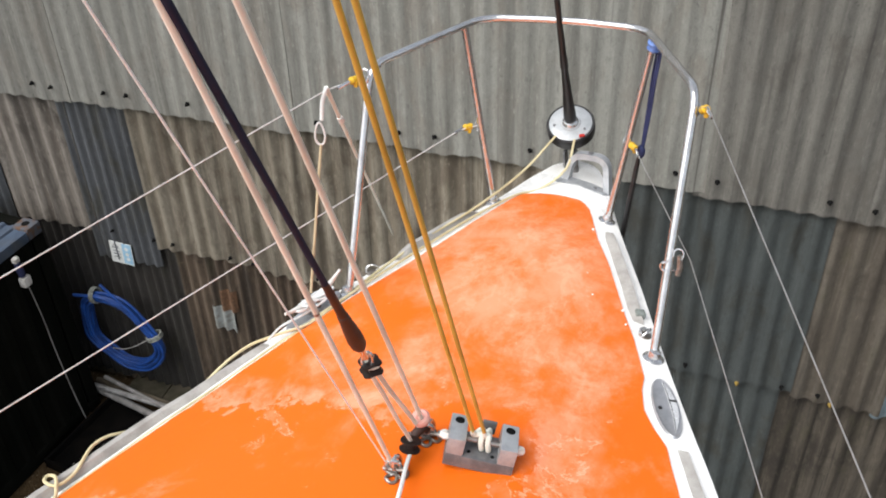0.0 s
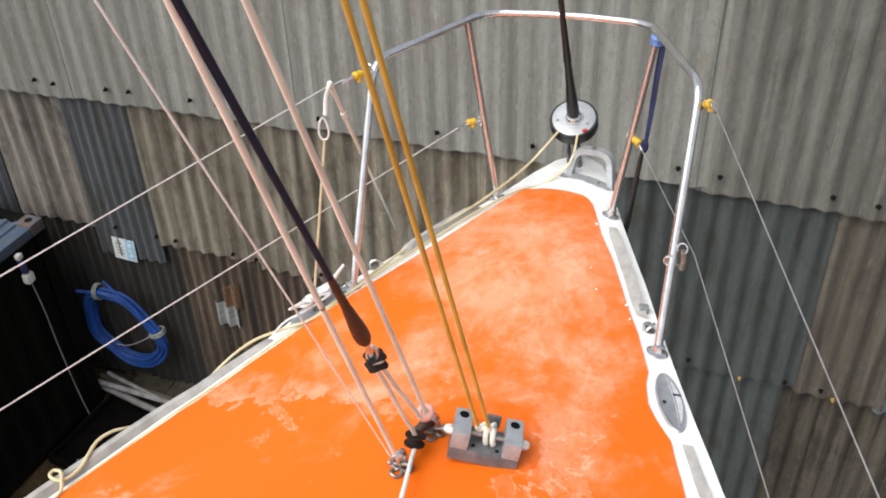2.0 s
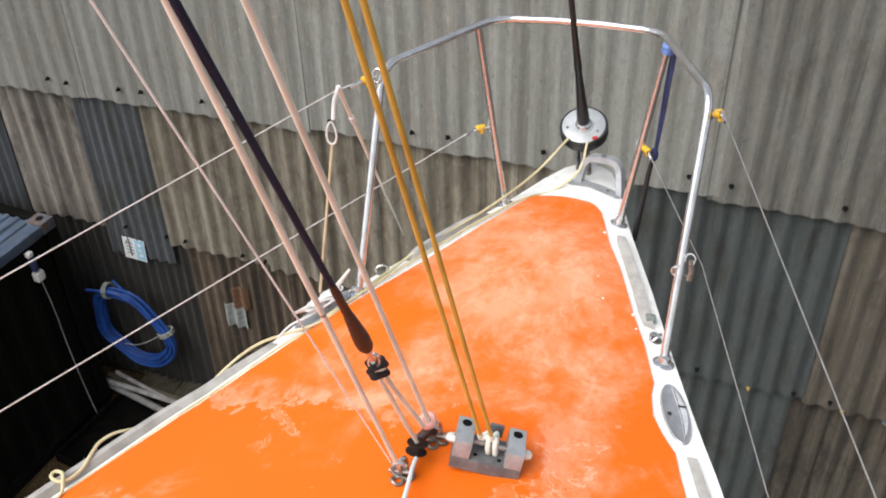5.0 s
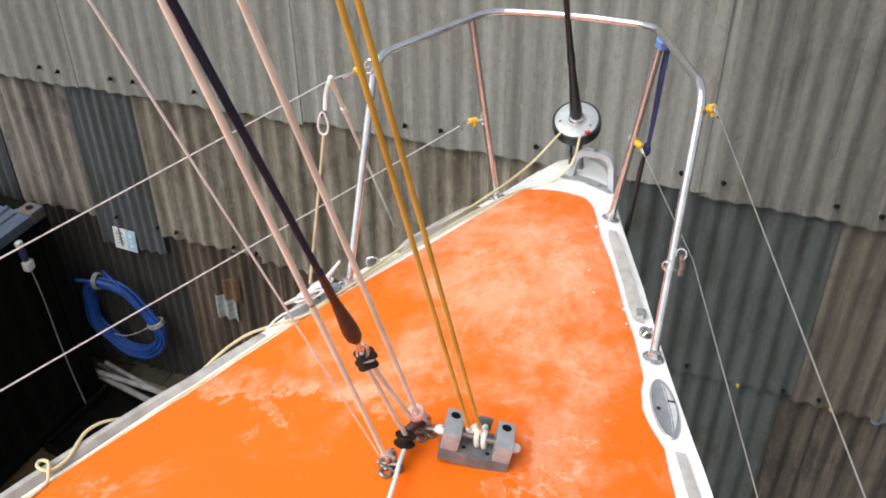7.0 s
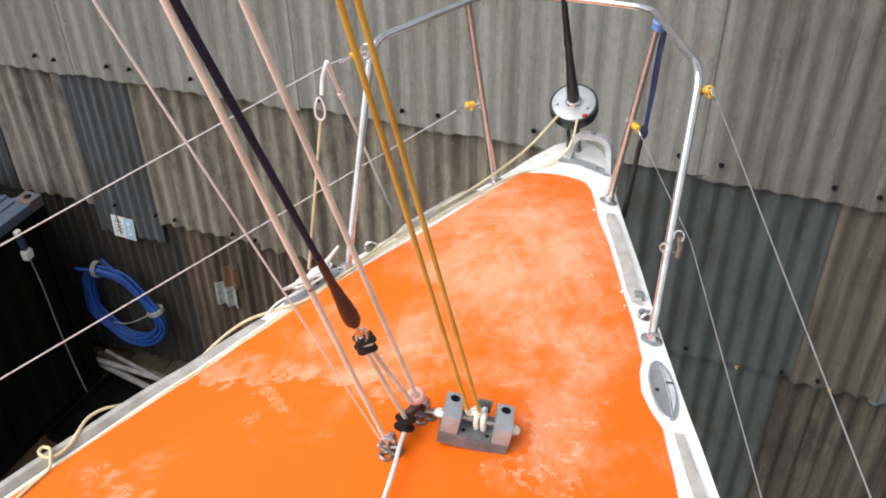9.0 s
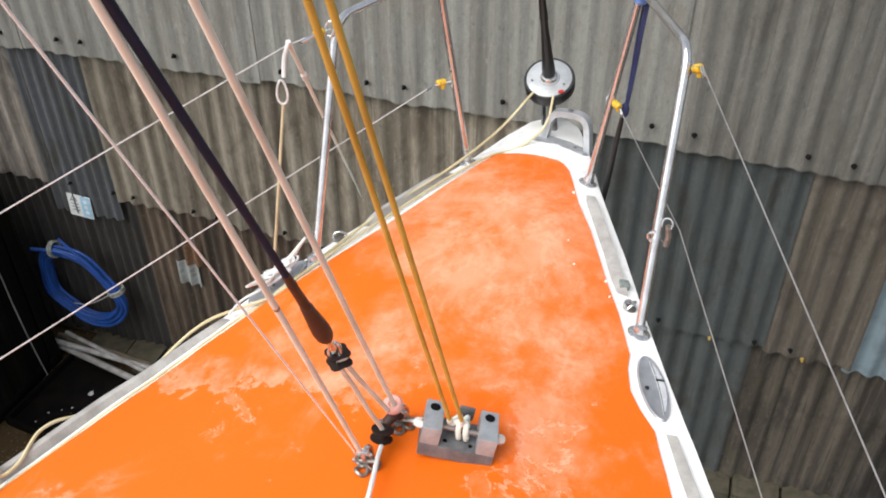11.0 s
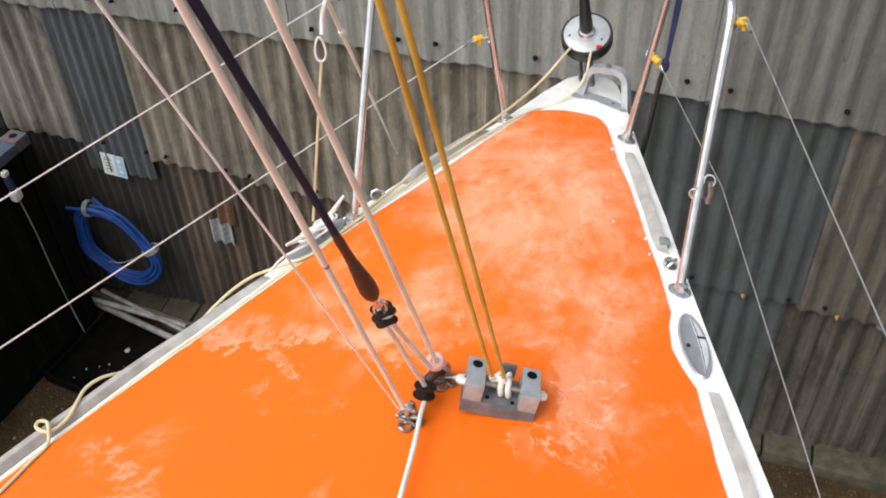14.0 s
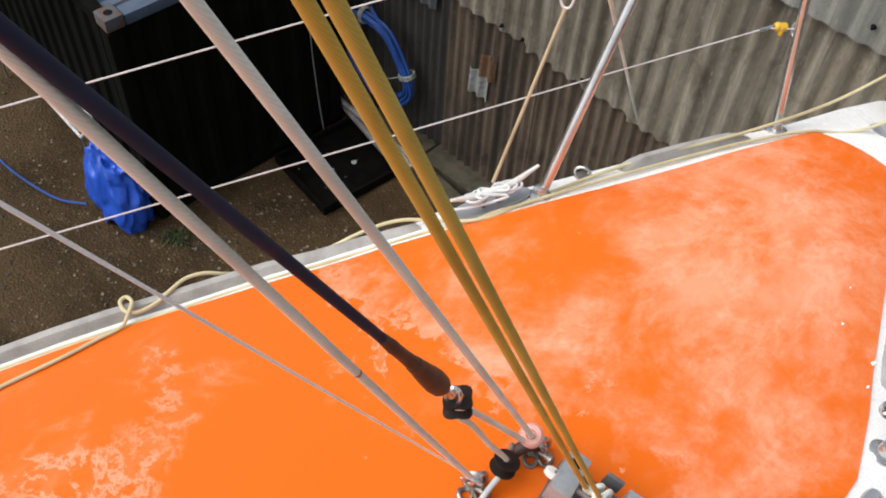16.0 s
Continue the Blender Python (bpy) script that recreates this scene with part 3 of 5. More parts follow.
for k in range(3):
    bm = bmesh.new()
    box(bm, (-4.71, WALL_Y - 0.026, 1.89 - 0.035 * k), (0.075, 0.003, 0.009), TILT)
    part("text_bar", bm, INK, notice, "grey bar of small text")
bm = bmesh.new()
pts = [(-4.745, WALL_Y - 0.026, 1.93), (-4.675, WALL_Y - 0.026, 1.93), (-4.71, WALL_Y - 0.026, 1.985)]
tube(bm, pts, 0.005, 6, closed=True)
part("triangle", bm, INK, notice, "dark warning triangle outline")
for z in (1.93, 1.87, 1.81):
    bm = bmesh.new()
    lathe(bm, (-4.595, WALL_Y - 0.026, z), (0, -1, 0), [(0, 0.02), (0.003, 0.02)], 12)
    part("symbol", bm, SIGN_WHITE, notice, "white round symbol")

# ---------------------------------------------------------------- shipping container
CX0, CX1, CY0, CY1, CZ = -8.3, -5.28, 1.10, 3.30, 2.35
container = thing("shipping_container", "dark shipping container with a faded blue ribbed roof", "container", (-5.28, 2.2, 0), LAND)
container.rotation_euler = (0, 0, radians(-4.8))


def ribbed(bm, a, b, up, out, n, depth=0.03):
    """Trapezoidal ribs between two foot points a and b, standing along up, proud along out."""
    a, b, up, out = Vector(a), Vector(b), Vector(up), Vector(out)
    run = b - a
    pts = []
    for k in range(n):
        for f, d in ((0.0, 0), (0.3, 0), (0.42, 1), (0.72, 1), (0.84, 0)):
            pts.append(a + run * ((k + f) / n) + out * (depth * d))
    pts.append(b)
    lo = [bm.verts.new(p) for p in pts]
    hi = [bm.verts.new(p + up) for p in pts]
    back = [bm.verts.new(p - out * 0.03) for p in (a, b)] + [bm.verts.new(p + up - out * 0.03) for p in (b, a)]
    for i in range(len(lo) - 1):
        bm.faces.new((lo[i], lo[i + 1], hi[i + 1], hi[i]))
    bm.faces.new(back)
    return bm


part("end_wall", ribbed(bmesh.new(), (CX1 - 0.04, CY0 + 0.1, 0.15), (CX1 - 0.04, CY1 - 0.1, 0.15), (0, 0, CZ - 0.27), (1, 0, 0), 8), CONTAINER_SHADED, container, smooth=False)
part("side_wall", ribbed(bmesh.new(), (CX0 + 0.1, CY0 + 0.04, 0.15), (CX1 - 0.1, CY0 + 0.04, 0.15), (0, 0, CZ - 0.27), (0, -1, 0), 11), CONTAINER_SHADED, container, smooth=False)
part("side_wall", ribbed(bmesh.new(), (CX1 - 0.1, CY1 - 0.04, 0.15), (CX0 + 0.1, CY1 - 0.04, 0.15), (0, 0, CZ - 0.27), (0, 1, 0), 11), CONTAINER_SHADED, container, smooth=False)
part("end_wall", ribbed(bmesh.new(), (CX0 + 0.04, CY1 - 0.1, 0.15), (CX0 + 0.04, CY0 + 0.1, 0.15), (0, 0, CZ - 0.27), (-1, 0, 0), 8), CONTAINER_SHADED, container, smooth=False)
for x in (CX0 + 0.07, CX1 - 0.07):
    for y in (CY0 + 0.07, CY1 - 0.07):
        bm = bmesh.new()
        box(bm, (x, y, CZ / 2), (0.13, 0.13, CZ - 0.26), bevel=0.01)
        part("corner_post", bm, CONTAINER_SHADED, container)
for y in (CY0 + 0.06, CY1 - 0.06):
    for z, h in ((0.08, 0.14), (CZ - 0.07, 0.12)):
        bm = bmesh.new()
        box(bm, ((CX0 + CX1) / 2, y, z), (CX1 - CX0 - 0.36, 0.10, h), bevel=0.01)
        part("side_rail", bm, CONTAINER_SHADED, container)
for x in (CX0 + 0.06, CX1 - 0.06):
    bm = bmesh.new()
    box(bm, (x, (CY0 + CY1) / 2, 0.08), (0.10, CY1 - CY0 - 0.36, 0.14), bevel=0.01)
    part("end_rail", bm, CONTAINER_SHADED, container)
    bm = bmesh.new()
    box(bm, (x - 0.05 * (1 if x > -7 else -1) * 0.2, (CY0 + CY1) / 2, CZ - 0.055), (0.14, CY1 - CY0 - 0.36, 0.10), bevel=0.008)
    part("end_rail", bm, CONTAINER_BLUE, container, "faded blue top rail")
roof = part("roof", ribbed(bmesh.new(), (CX1 - 0.135, CY0 + 0.12, CZ - 0.04), (CX0 + 0.135, CY0 + 0.12, CZ - 0.04), (0, CY1 - CY0 - 0.24, 0), (0, 0, 1), 22, 0.022), CONTAINER_BLUE, container, "faded blue ribbed roof", smooth=False)
for x in (CX0 + 0.09, CX1 - 0.09):
    for y in (CY0 + 0.09, CY1 - 0.09):
        for z in (0.07, CZ - 0.05):
            bm = bmesh.new()
            box(bm, (x, y, z), (0.178, 0.162, 0.118), bevel=0.012)
            casting = part("corner_casting", bm, OLD_CASTING if z > 1 else CONTAINER_SHADED, container, "rust-streaked blue corner casting" if z > 1 else "")
            bm = bmesh.new()
            lathe(bm, (x, y, z + 0.0575), (0, 0, 1), [(0, 0.038), (0.004, 0.036)], 16)
            part("hole", bm, RUBBER, casting, "dark oval lashing hole")
for k in range(8):
    if k in (2, 6):
        continue
    bm = bmesh.new()
    box(bm, (CX1 - 0.13 + random.uniform(-0.008, 0.008), 2.06 + 0.05 * k, CZ - 0.002), (0.034, 0.016, 0.006))
    part("marking", bm, CHALK, roof, "white painted mark")
bm = bmesh.new()
slab(bm, [(CX1 - 0.13 + 0.045 * math.cos(a) * (1 + 0.3 * math.sin(3 * a)), 1.93 + 0.075 * math.sin(a)) for a in [2 * math.pi * k / 18 for k in range(18)]], CZ - 0.006, CZ + 0.001)
part("rust_spot", bm, RUST, roof, "faded rust-red patch")

# a flood lamp with its cable on the container's end
lamp = thing("site_lamp", "small dark blue and white lamp with hanging cable", "lamp", (-5.23, 2.9, 2.0), LAND)
bm = bmesh.new()
tube(bm, [(-5.19, 2.885, 2.18), (-5.19, 2.892, 2.10), (-5.19, 2.9, 2.02)], [0.028, 0.035, 0.03], 10)
part("body", bm, NAVY_ROPE, lamp, "dark blue body")
bm = bmesh.new()
box(bm, (-5.19, 2.885, 2.205), (0.05, 0.06, 0.05), bevel=0.012)
part("top_bracket", bm, WHITE_PLASTIC, lamp)
bm = bmesh.new()
box(bm, (-5.19, 2.91, 1.95), (0.07, 0.09, 0.10), bevel=0.015)
part("head", bm, WHITE_PLASTIC, lamp, "white plastic head")
bm = bmesh.new()
tube(bm, smooth_line([(-5.19, 2.92, 1.9), (-5.19, 2.95, 1.5), (-5.2, 2.97, 1.0), (-5.2, 3.0, 0.45), (-5.18, 3.02, 0.05)]), 0.006, 6)
part("cable", bm, GREY_PIPE, lamp)


# old window frames lying on the roof
def window_frame(cx, cy, w, h, turn, z):
    t = Euler((radians(3), 0, radians(turn))).to_matrix()
    f = thing("window_frame", "old white window frame lying on blue container roof", "window frame", (cx, cy, z), LAND, group="frames on the container")
    for dx, dy, sx, sy in ((-w / 2, 0, 0.07, h), (w / 2, 0, 0.07, h), (0, -h / 2, w - 0.07, 0.07), (0, h / 2, w - 0.07, 0.07)):
        bm = bmesh.new()
        box(bm, Vector((cx, cy, z + 0.03)) + t @ Vector((dx, dy, 0)), (sx, sy, 0.06), t, 0.008)
        part("rail" if dx == 0 else "stile", bm, OLD_WHITE, f)
    return f


window_frame(-6.22, 1.62, 0.62, 0.52, 14, CZ + 0.0)
window_frame(-6.30, 2.30, 0.7, 0.62, -6, CZ + 0.0)
bm = bmesh.new()
box(bm, (-6.9, 1.75, CZ + 0.07), (0.5, 0.62, 0.10), Euler((0, 0, 0.3)).to_matrix(), 0.01)
solo("wooden_board", bm, OLD_WOOD, "grey weathered board on container roof", "board", (-6.9, 1.75, CZ + 0.02), LAND)

# white slatted rack standing on thin legs beside the container
rack = thing("slatted_rack", "white slatted metal rack standing beside the container", "rack", (-7.0, 1.05, 0), LAND)
low0, low1 = Vector((-6.34, 1.01, 0.50)), Vector((-8.16, 1.15, 0.50))
high0, high1 = Vector((-6.23, 1.12, 0.75)), Vector((-8.05, 1.255, 0.75))
for a, b in ((low0, low1), (high0, high1)):
    bm = bmesh.new()
    tube(bm, [a, b], 0.017, 8)
    part("long_rail", bm, OLD_WHITE, rack)
for k in range(24):
    bm = bmesh.new()
    tube(bm, [low0.lerp(low1, k / 23), high0.lerp(high1, k / 23)], 0.016 if k == 0 else 0.011, 6)
    part("slat", bm, OLD_WHITE, rack)
for p in (low0, low1, high0, high1):
    bm = bmesh.new()
    tube(bm, [p, Vector((p.x, p.y, 0.0))], 0.011, 6)
    part("leg", bm, ALLOY_DARK, rack, "dark thin leg")

# blue tarpaulin bundle
bm = bmesh.new()
bmesh.ops.create_icosphere(bm, subdivisions=5, radius=1.0)
for v in bm.verts:
    d = v.co.copy()
    q = d + 0.35 * Vector((noise.noise(d * 1.3), noise.noise(d * 1.3 + Vector((7, 0, 0))), noise.noise(d * 1.3 + Vector((0, 7, 0)))))
    crease = 0.0
    for k, sc in ((0.15, 1.4), (0.065, 2.9), (0.012, 6.3)):
        crease += k * (1 - 3.0 * abs(noise.noise(q * sc + Vector((3, 1, 0)))))
    r = 0.95 + crease
    skirt = 1.0 + 0.40 * max(0, -d.z) - 0.12 * max(0, d.z)
    v.co = Vector((-5.73 + 0.34 * d.x * r * skirt - 0.10 * max(0, d.z), 0.94 + 0.20 * d.y * r * skirt + 0.05 * max(0, d.z), max(0.005 + 0.03 * noise.noise(d * 6), 0.36 + 0.46 * d.z * r)))
solo("tarpaulin", bm, TARP, "crumpled bright blue tarpaulin bundle on gravel", "tarpaulin", (-5.77, 0.94, 0), LAND)
bm = bmesh.new()
tube(bm, smooth_line([(-5.95, 0.70, 0.10), (-6.3, 0.55, 0.03), (-6.9, 0.45, 0.02), (-7.6, 0.45, 0.02), (-8.4, 0.4, 0.02)]), 0.012, 6)
solo("blue_hose", bm, BLUE_PIPE, "thin blue hose lying on gravel", "hose", (-5.95, 0.7, 0), LAND)
bm = bmesh.new()
tube(bm, smooth_line([(-5.3, 0.95, 0.03), (-4.9, 1.15, 0.015), (-4.4, 1.35, 0.015), (-3.9, 1.3, 0.015), (-3.3, 1.5, 0.015)]), 0.008, 6)
solo("thin_cable", bm, BLACK, "thin dark cable lying on the ground", "cable", (-5.3, 0.95, 0), LAND)

# coil of blue water pipe against the wall
coil = thing("pipe_coil", "loose coil of blue plastic pipe against the wall", "pipe coil", (-5.0, 3.4, 0), LAND)
rc = random.Random(8)
# the coil's slack loop, clockwise from its upper tie
LOOP = [(-5.017, 1.364), (-4.70, 1.300), (-4.444, 0.971), (-4.425, 0.760), (-4.600, 0.530), (-4.850, 0.515), (-5.020, 0.625), (-5.185, 0.800), (-5.185, 1.060), (-5.130, 1.270)]
SLACK = [0.35, 1.0, 0.4, 0.7, 1.0, 0.8, 0.7, 0.8, 0.8, 0.5]
for k in range(7):
    bm = bmesh.new()
    u, w = (k % 3 - 1) * 0.036, (k // 3 - 1) * 0.034
    ring = []
    for (x, z), q in zip(LOOP, SLACK):
        out = (Vector((x, 0, z)) - Vector((-4.80, 0, 0.92))).normalized()
        ring.append(Vector((x, 3.49 + w, z)) + out * (u * (0.7 + 0.5 * q) + rc.uniform(-0.022, 0.022) * q))
    loop = smooth_line(ring[-2:] + ring + ring[:2], 5)[10:-10]
    tube(bm, loop, 0.0165, 8, closed=True)
    part("turn", bm, BLUE_PIPE, coil)
bm = bmesh.new()
tube(bm, smooth_line([(-4.75, 3.45, 1.33), (-4.90, 3.44, 1.385), (-5.05, 3.44, 1.38), (-5.25, 3.45, 1.345)]), 0.0165, 8)
tube(bm, smooth_line([(-4.42, 3.45, 0.95), (-4.58, 3.43, 1.27), (-4.72, 3.42, 1.435), (-4.86, 3.42, 1.585)]), 0.014, 8)
part("loose_end", bm, BLUE_PIPE, coil)
for (x, z), tilt in ((LOOP[0], 98), (LOOP[2], 20)):
    bm = bmesh.new()
    rad = Vector((math.cos(radians(tilt)), 0, math.sin(radians(tilt))))
    along = Vector((-rad.z, 0, rad.x))
    for d in (-0.016, 0.0, 0.016):
        tube(bm, [Vector((x, 3.49, z)) + along * d + rad * (0.078 * math.cos(t)) + Vector((0, 0.072 * math.sin(t), 0)) for t in [2 * math.pi * k / 16 for k in range(16)]], 0.011, 6, closed=True)
    part("tie", bm, TIE_TAPE, coil, "grubby grey-green tape tie")
bm = bmesh.new()
tube(bm, smooth_line([(-4.47, 3.42, 0.98), (-4.62, 3.41, 0.87), (-4.78, 3.41, 0.78), (-4.93, 3.42, 0.75)]), 0.006, 6)
part("cord", bm, GREY_PIPE, coil)

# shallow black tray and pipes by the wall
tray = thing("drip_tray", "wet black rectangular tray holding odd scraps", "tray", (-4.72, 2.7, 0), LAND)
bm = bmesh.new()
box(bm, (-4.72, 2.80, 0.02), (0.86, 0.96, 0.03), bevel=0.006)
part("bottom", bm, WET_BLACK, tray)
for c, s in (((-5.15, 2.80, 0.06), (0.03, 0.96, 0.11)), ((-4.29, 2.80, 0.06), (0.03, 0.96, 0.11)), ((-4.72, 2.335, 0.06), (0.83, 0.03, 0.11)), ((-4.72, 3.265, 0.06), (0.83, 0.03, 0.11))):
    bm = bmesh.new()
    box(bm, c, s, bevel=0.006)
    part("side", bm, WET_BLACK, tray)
tray.rotation_euler = (0, 0, radians(-8))
rt = random.Random(5)
for k in range(9):
    bm = bmesh.new()
    c = (-5.0 + rt.random() * 0.6, 2.45 + rt.random() * 0.65, 0.045)
    bmesh.ops.create_icosphere(bm, subdivisions=2, radius=1.0)
    s = rt.choice((0.005, 0.007, 0.008, 0.010, 0.022))
    for v in bm.verts:
        v.co = Vector(c) + Vector((v.co.x * s * rt.uniform(.6, 1.5), v.co.y * s * rt.uniform(.7, 1.8), v.co.z * s * 0.5))
    solo("scrap", bm, (OLD_WHITE, STONE, GREY_PIPE)[k % 3], "small pale scrap lying in a wet black tray", "scrap", c, LAND, group="scraps in the tray")
for k, (a, b, r) in enumerate((((-5.45, 3.42, 0.10), (-4.18, 3.12, 0.16), 0.034), ((-5.4, 3.36, 0.19), (-4.10, 3.26, 0.22), 0.028), ((-5.35, 3.5, 0.10), (-3.85, 3.30, 0.16), 0.036), ((-5.2, 3.46, 0.23), (-4.05, 3.18, 0.23), 0.022))):
    bm = bmesh.new()
    tube(bm, split_line(a, b, 6), r, 12)
    solo("plastic_pipe", bm, (GREY_PIPE, DIRTY_PIPE, OLD_WOOD, GREY_PIPE)[k], ("grey plastic pipe lying along the wall", "dirty white pipe lying on others", "old round wooden pole by the wall", "thin grey pipe lying on others")[k], ("pipe", "pipe", "pole", "pipe")[k], a, LAND, group="pipes by the wall")
bm = bmesh.new()
box(bm, (-3.6, 3.25, 0.10), (1.5, 0.16, 0.08), Euler((0.1, 0, -0.12)).to_matrix(), 0.01)
solo("timber_plank", bm, STONE, "mossy weathered plank beside the wall", "plank", (-3.6, 3.25, 0.05), LAND)
bm = bmesh.new()
rw_ = random.Random(11)
for k in range(160):
    cx, cy = rw_.gauss(-5.11, 0.06), rw_.gauss(1.08, 0.06)
    h = rw_.uniform(0.03, 0.10)
    a = rw_.uniform(0, 6.28)
    p = Vector((cx, cy, 0.0))
    s = Vector((math.cos(a), math.sin(a), 0)) * 0.008
    l = Vector((math.cos(a + 1), math.sin(a + 1), 0)) * 0.04
    v = [bm.verts.new(p - s), bm.verts.new(p + s), bm.verts.new(p + l + Vector((0, 0, h)))]
    bm.faces.new(v)
solo("weed_tuft", bm, plain("weed_green", (0.045, 0.07, 0.02), (0.06, 0.08, 0.03), rough=0.8), "low green weeds growing in gravel", "weeds", (-5.11, 1.08, 0), LAND, kind="stuff")

# loose stones in the gravel
bm = bmesh.new()
rg = random.Random(5)
unit = bmesh.new()
bmesh.ops.create_icosphere(unit, subdivisions=1, radius=1.0)
shape0 = [v.co.copy() for v in unit.verts]
faces0 = [[v.index for v in f.verts] for f in unit.faces]
unit.free()
for k in range(2200):
    x, y = rg.uniform(-9.0, -2.6), rg.uniform(-1.6, 2.3)
    if x < -5.15 and y > 1.0:
        continue
    r = rg.choice((0.006, 0.007, 0.008, 0.010, 0.012, 0.018))
    z = 0.03 * noise.noise(Vector((x, y, 0)) * 0.7) + r * 0.3
    vs = [bm.verts.new((x + c.x * r * rg.uniform(0.8, 1.4), y + c.y * r * rg.uniform(0.8, 1.4), z + c.z * r * rg.uniform(0.5, 0.9))) for c in shape0]
    for f in faces0:
        bm.faces.new([vs[q] for q in f])
m_stone, t, b, co = start("loose_stone")
isl = t.nodes.new("ShaderNodeNewGeometry").outputs["Random Per Island"]
t.links.new(mix(t, ramp(t, isl, 0.2, 1.0), (0.030, 0.023, 0.015), (0.19, 0.155, 0.11)), b.inputs["Base Color"])
b.inputs["Roughness"].default_value = 0.9
solo("gravel", bm, m_stone, "loose brown and grey stones on earth", "gravel", (-5, 0, 0), LAND, kind="stuff")

# ---------------------------------------------------------------- the boat
BOW = [(1.235, 0.0), (1.215, 0.055), (1.17, 0.095), (1.04, 0.150), (0.89, 0.200)]
EDGE = BOW + [(0.81, 0.221), (0.641, 0.286), (0.477, 0.348), (0.331, 0.404), (0.068, 0.497), (-0.067, 0.547), (-0.219, 0.608), (-0.322, 0.652), (-0.403, 0.688), (-0.5, 0.728),
              (-0.63, 0.784), (-0.93, 0.886), (-1.21, 0.975), (-1.6, 1.09), (-2.4, 1.25), (-3.4, 1.40), (-4.6, 1.50)]
# the port side runs a little wider and lower
EDGE_PORT = BOW + [(0.77, 0.240), (0.58, 0.325), (0.445, 0.378), (0.28, 0.437), (0.1, 0.505), (-0.18, 0.612), (-0.30, 0.666), (-0.39, 0.716), (-0.57, 0.803), (-0.72, 0.855), (-0.86, 0.904),
                   (-0.975, 0.949), (-1.1, 0.990), (-1.6, 1.13), (-2.4, 1.28), (-3.4, 1.42), (-4.6, 1.51)]
PANEL = [(0.838, 0.0), (0.837, 0.03), (0.832, 0.085), (0.815, 0.110), (0.775, 0.138), (0.706, 0.163), (0.561, 0.213), (0.409, 0.281), (0.269, 0.334), (0.138, 0.383), (0.02, 0.432), (-0.071, 0.463),
         (-0.144, 0.488), (-0.165, 0.489), (-0.20, 0.491), (-0.28, 0.510), (-0.337, 0.543), (-0.395, 0.587), (-0.469, 0.611), (-0.531, 0.634), (-0.606, 0.657), (-0.75, 0.715), (-0.9, 0.775), (-1.24, 0.885), (-1.6, 0.985), (-2.4, 1.14), (-3.4, 1.29), (-4.6, 1.40)]
PANEL_PORT = [(0.838, 0.0), (0.837, 0.06), (0.833, 0.12), (0.825, 0.140), (0.778, 0.163), (0.697, 0.192), (0.541, 0.246), (0.39, 0.296), (0.176, 0.378), (0.07, 0.424), (-0.055, 0.471), (-0.13, 0.500), (-0.25, 0.567),
              (-0.42, 0.652), (-0.61, 0.732), (-0.76, 0.791), (-0.9, 0.846), (-1.135, 0.924), (-1.6, 1.06), (-2.4, 1.21), (-3.4, 1.35), (-4.6, 1.44)]


def edge(y, side=1):
    return table(y, EDGE if side > 0 else EDGE_PORT)


def sheer(y, side=1):
    """The deck edge drops going aft, more so on the port side."""
    low = -0.06 * min(2.0, max(0.0, (-y - 0.1) / 0.85))
    return low if side > 0 else low - 0.055 * min(1.0, max(0.0, (-y - 0.1) / 0.4))


def deck(x, y):
    side = 1 if x >= 0 else -1
    w = max(edge(y, side), 0.02)
    low = sheer(y, side)
    c = min(0.059, 0.16 * w) - low
    return low + c * max(0.0, 1 - (x / w) ** 2)


def deck_turn(x, y):
    """Turns upright things square to the cambered deck."""
    side, fore = (deck(x + 0.02, y) - deck(x - 0.02, y)) / 0.04, (deck(x, y + 0.02) - deck(x, y - 0.02)) / 0.04
    return Vector((0, 0, 1)).rotation_difference(Vector((-side, -fore, 1)).normalized()).to_matrix()


sailboat = thing("sailboat", "sailing boat with faded orange foredeck and white edges", "sailboat", (0, -1.5, 0))
# hull: lofted sections from the deck edge to the keel
bm = bmesh.new()
stations = [1.235, 1.2, 1.1, 0.9, 0.6, 0.3, 0, -0.5, -1, -1.6, -2.4, -3.4, -4.6]
shape = [(1.0, 0.0), (1.0, -0.03), (0.97, -0.25), (0.90, -0.6), (0.74, -0.95), (0.45, -1.25), (0.0, -1.42)]
rings = []
for y in stations:
    w = max(edge(y), 0.012)
    f = min(1.0, 0.35 + 0.65 * (1.235 - y) / 1.6)
    right = [(w * a, y - (0.25 * (-z) if y > 0.8 else 0.06 * (-z)), z * f + sheer(y)) for a, z in shape]
    wl = max(edge(y, -1), 0.012)
    left = [(-wl * a, y - (0.25 * (-z) if y > 0.8 else 0.06 * (-z)), z * f + sheer(y, -1)) for a, z in shape[:-1]][::-1]
    rings.append([bm.verts.new(p) for p in right + left])
for a, b in zip(rings, rings[1:]):
    for k in range(len(a) - 1):
        bm.faces.new((a[k], a[k + 1], b[k + 1], b[k]))
bm.faces.new(rings[0])
bm.faces.new(rings[-1])
part("hull", bm, WHITE_GEL, sailboat, "white hull")
bm = bmesh.new()
keel = [(-1.2, -1.30), (-3.2, -1.30), (-2.9, -5.66), (-1.75, -5.53)]
va = [bm.verts.new((0.07, y, z)) for y, z in keel]
vb = [bm.verts.new((-0.07, y, z)) for y, z in keel]
bm.faces.new(va)
bm.faces.new(vb)
for k in range(len(keel)):
    bm.faces.new((va[k], va[(k + 1) % len(keel)], vb[(k + 1) % len(keel)], vb[k]))
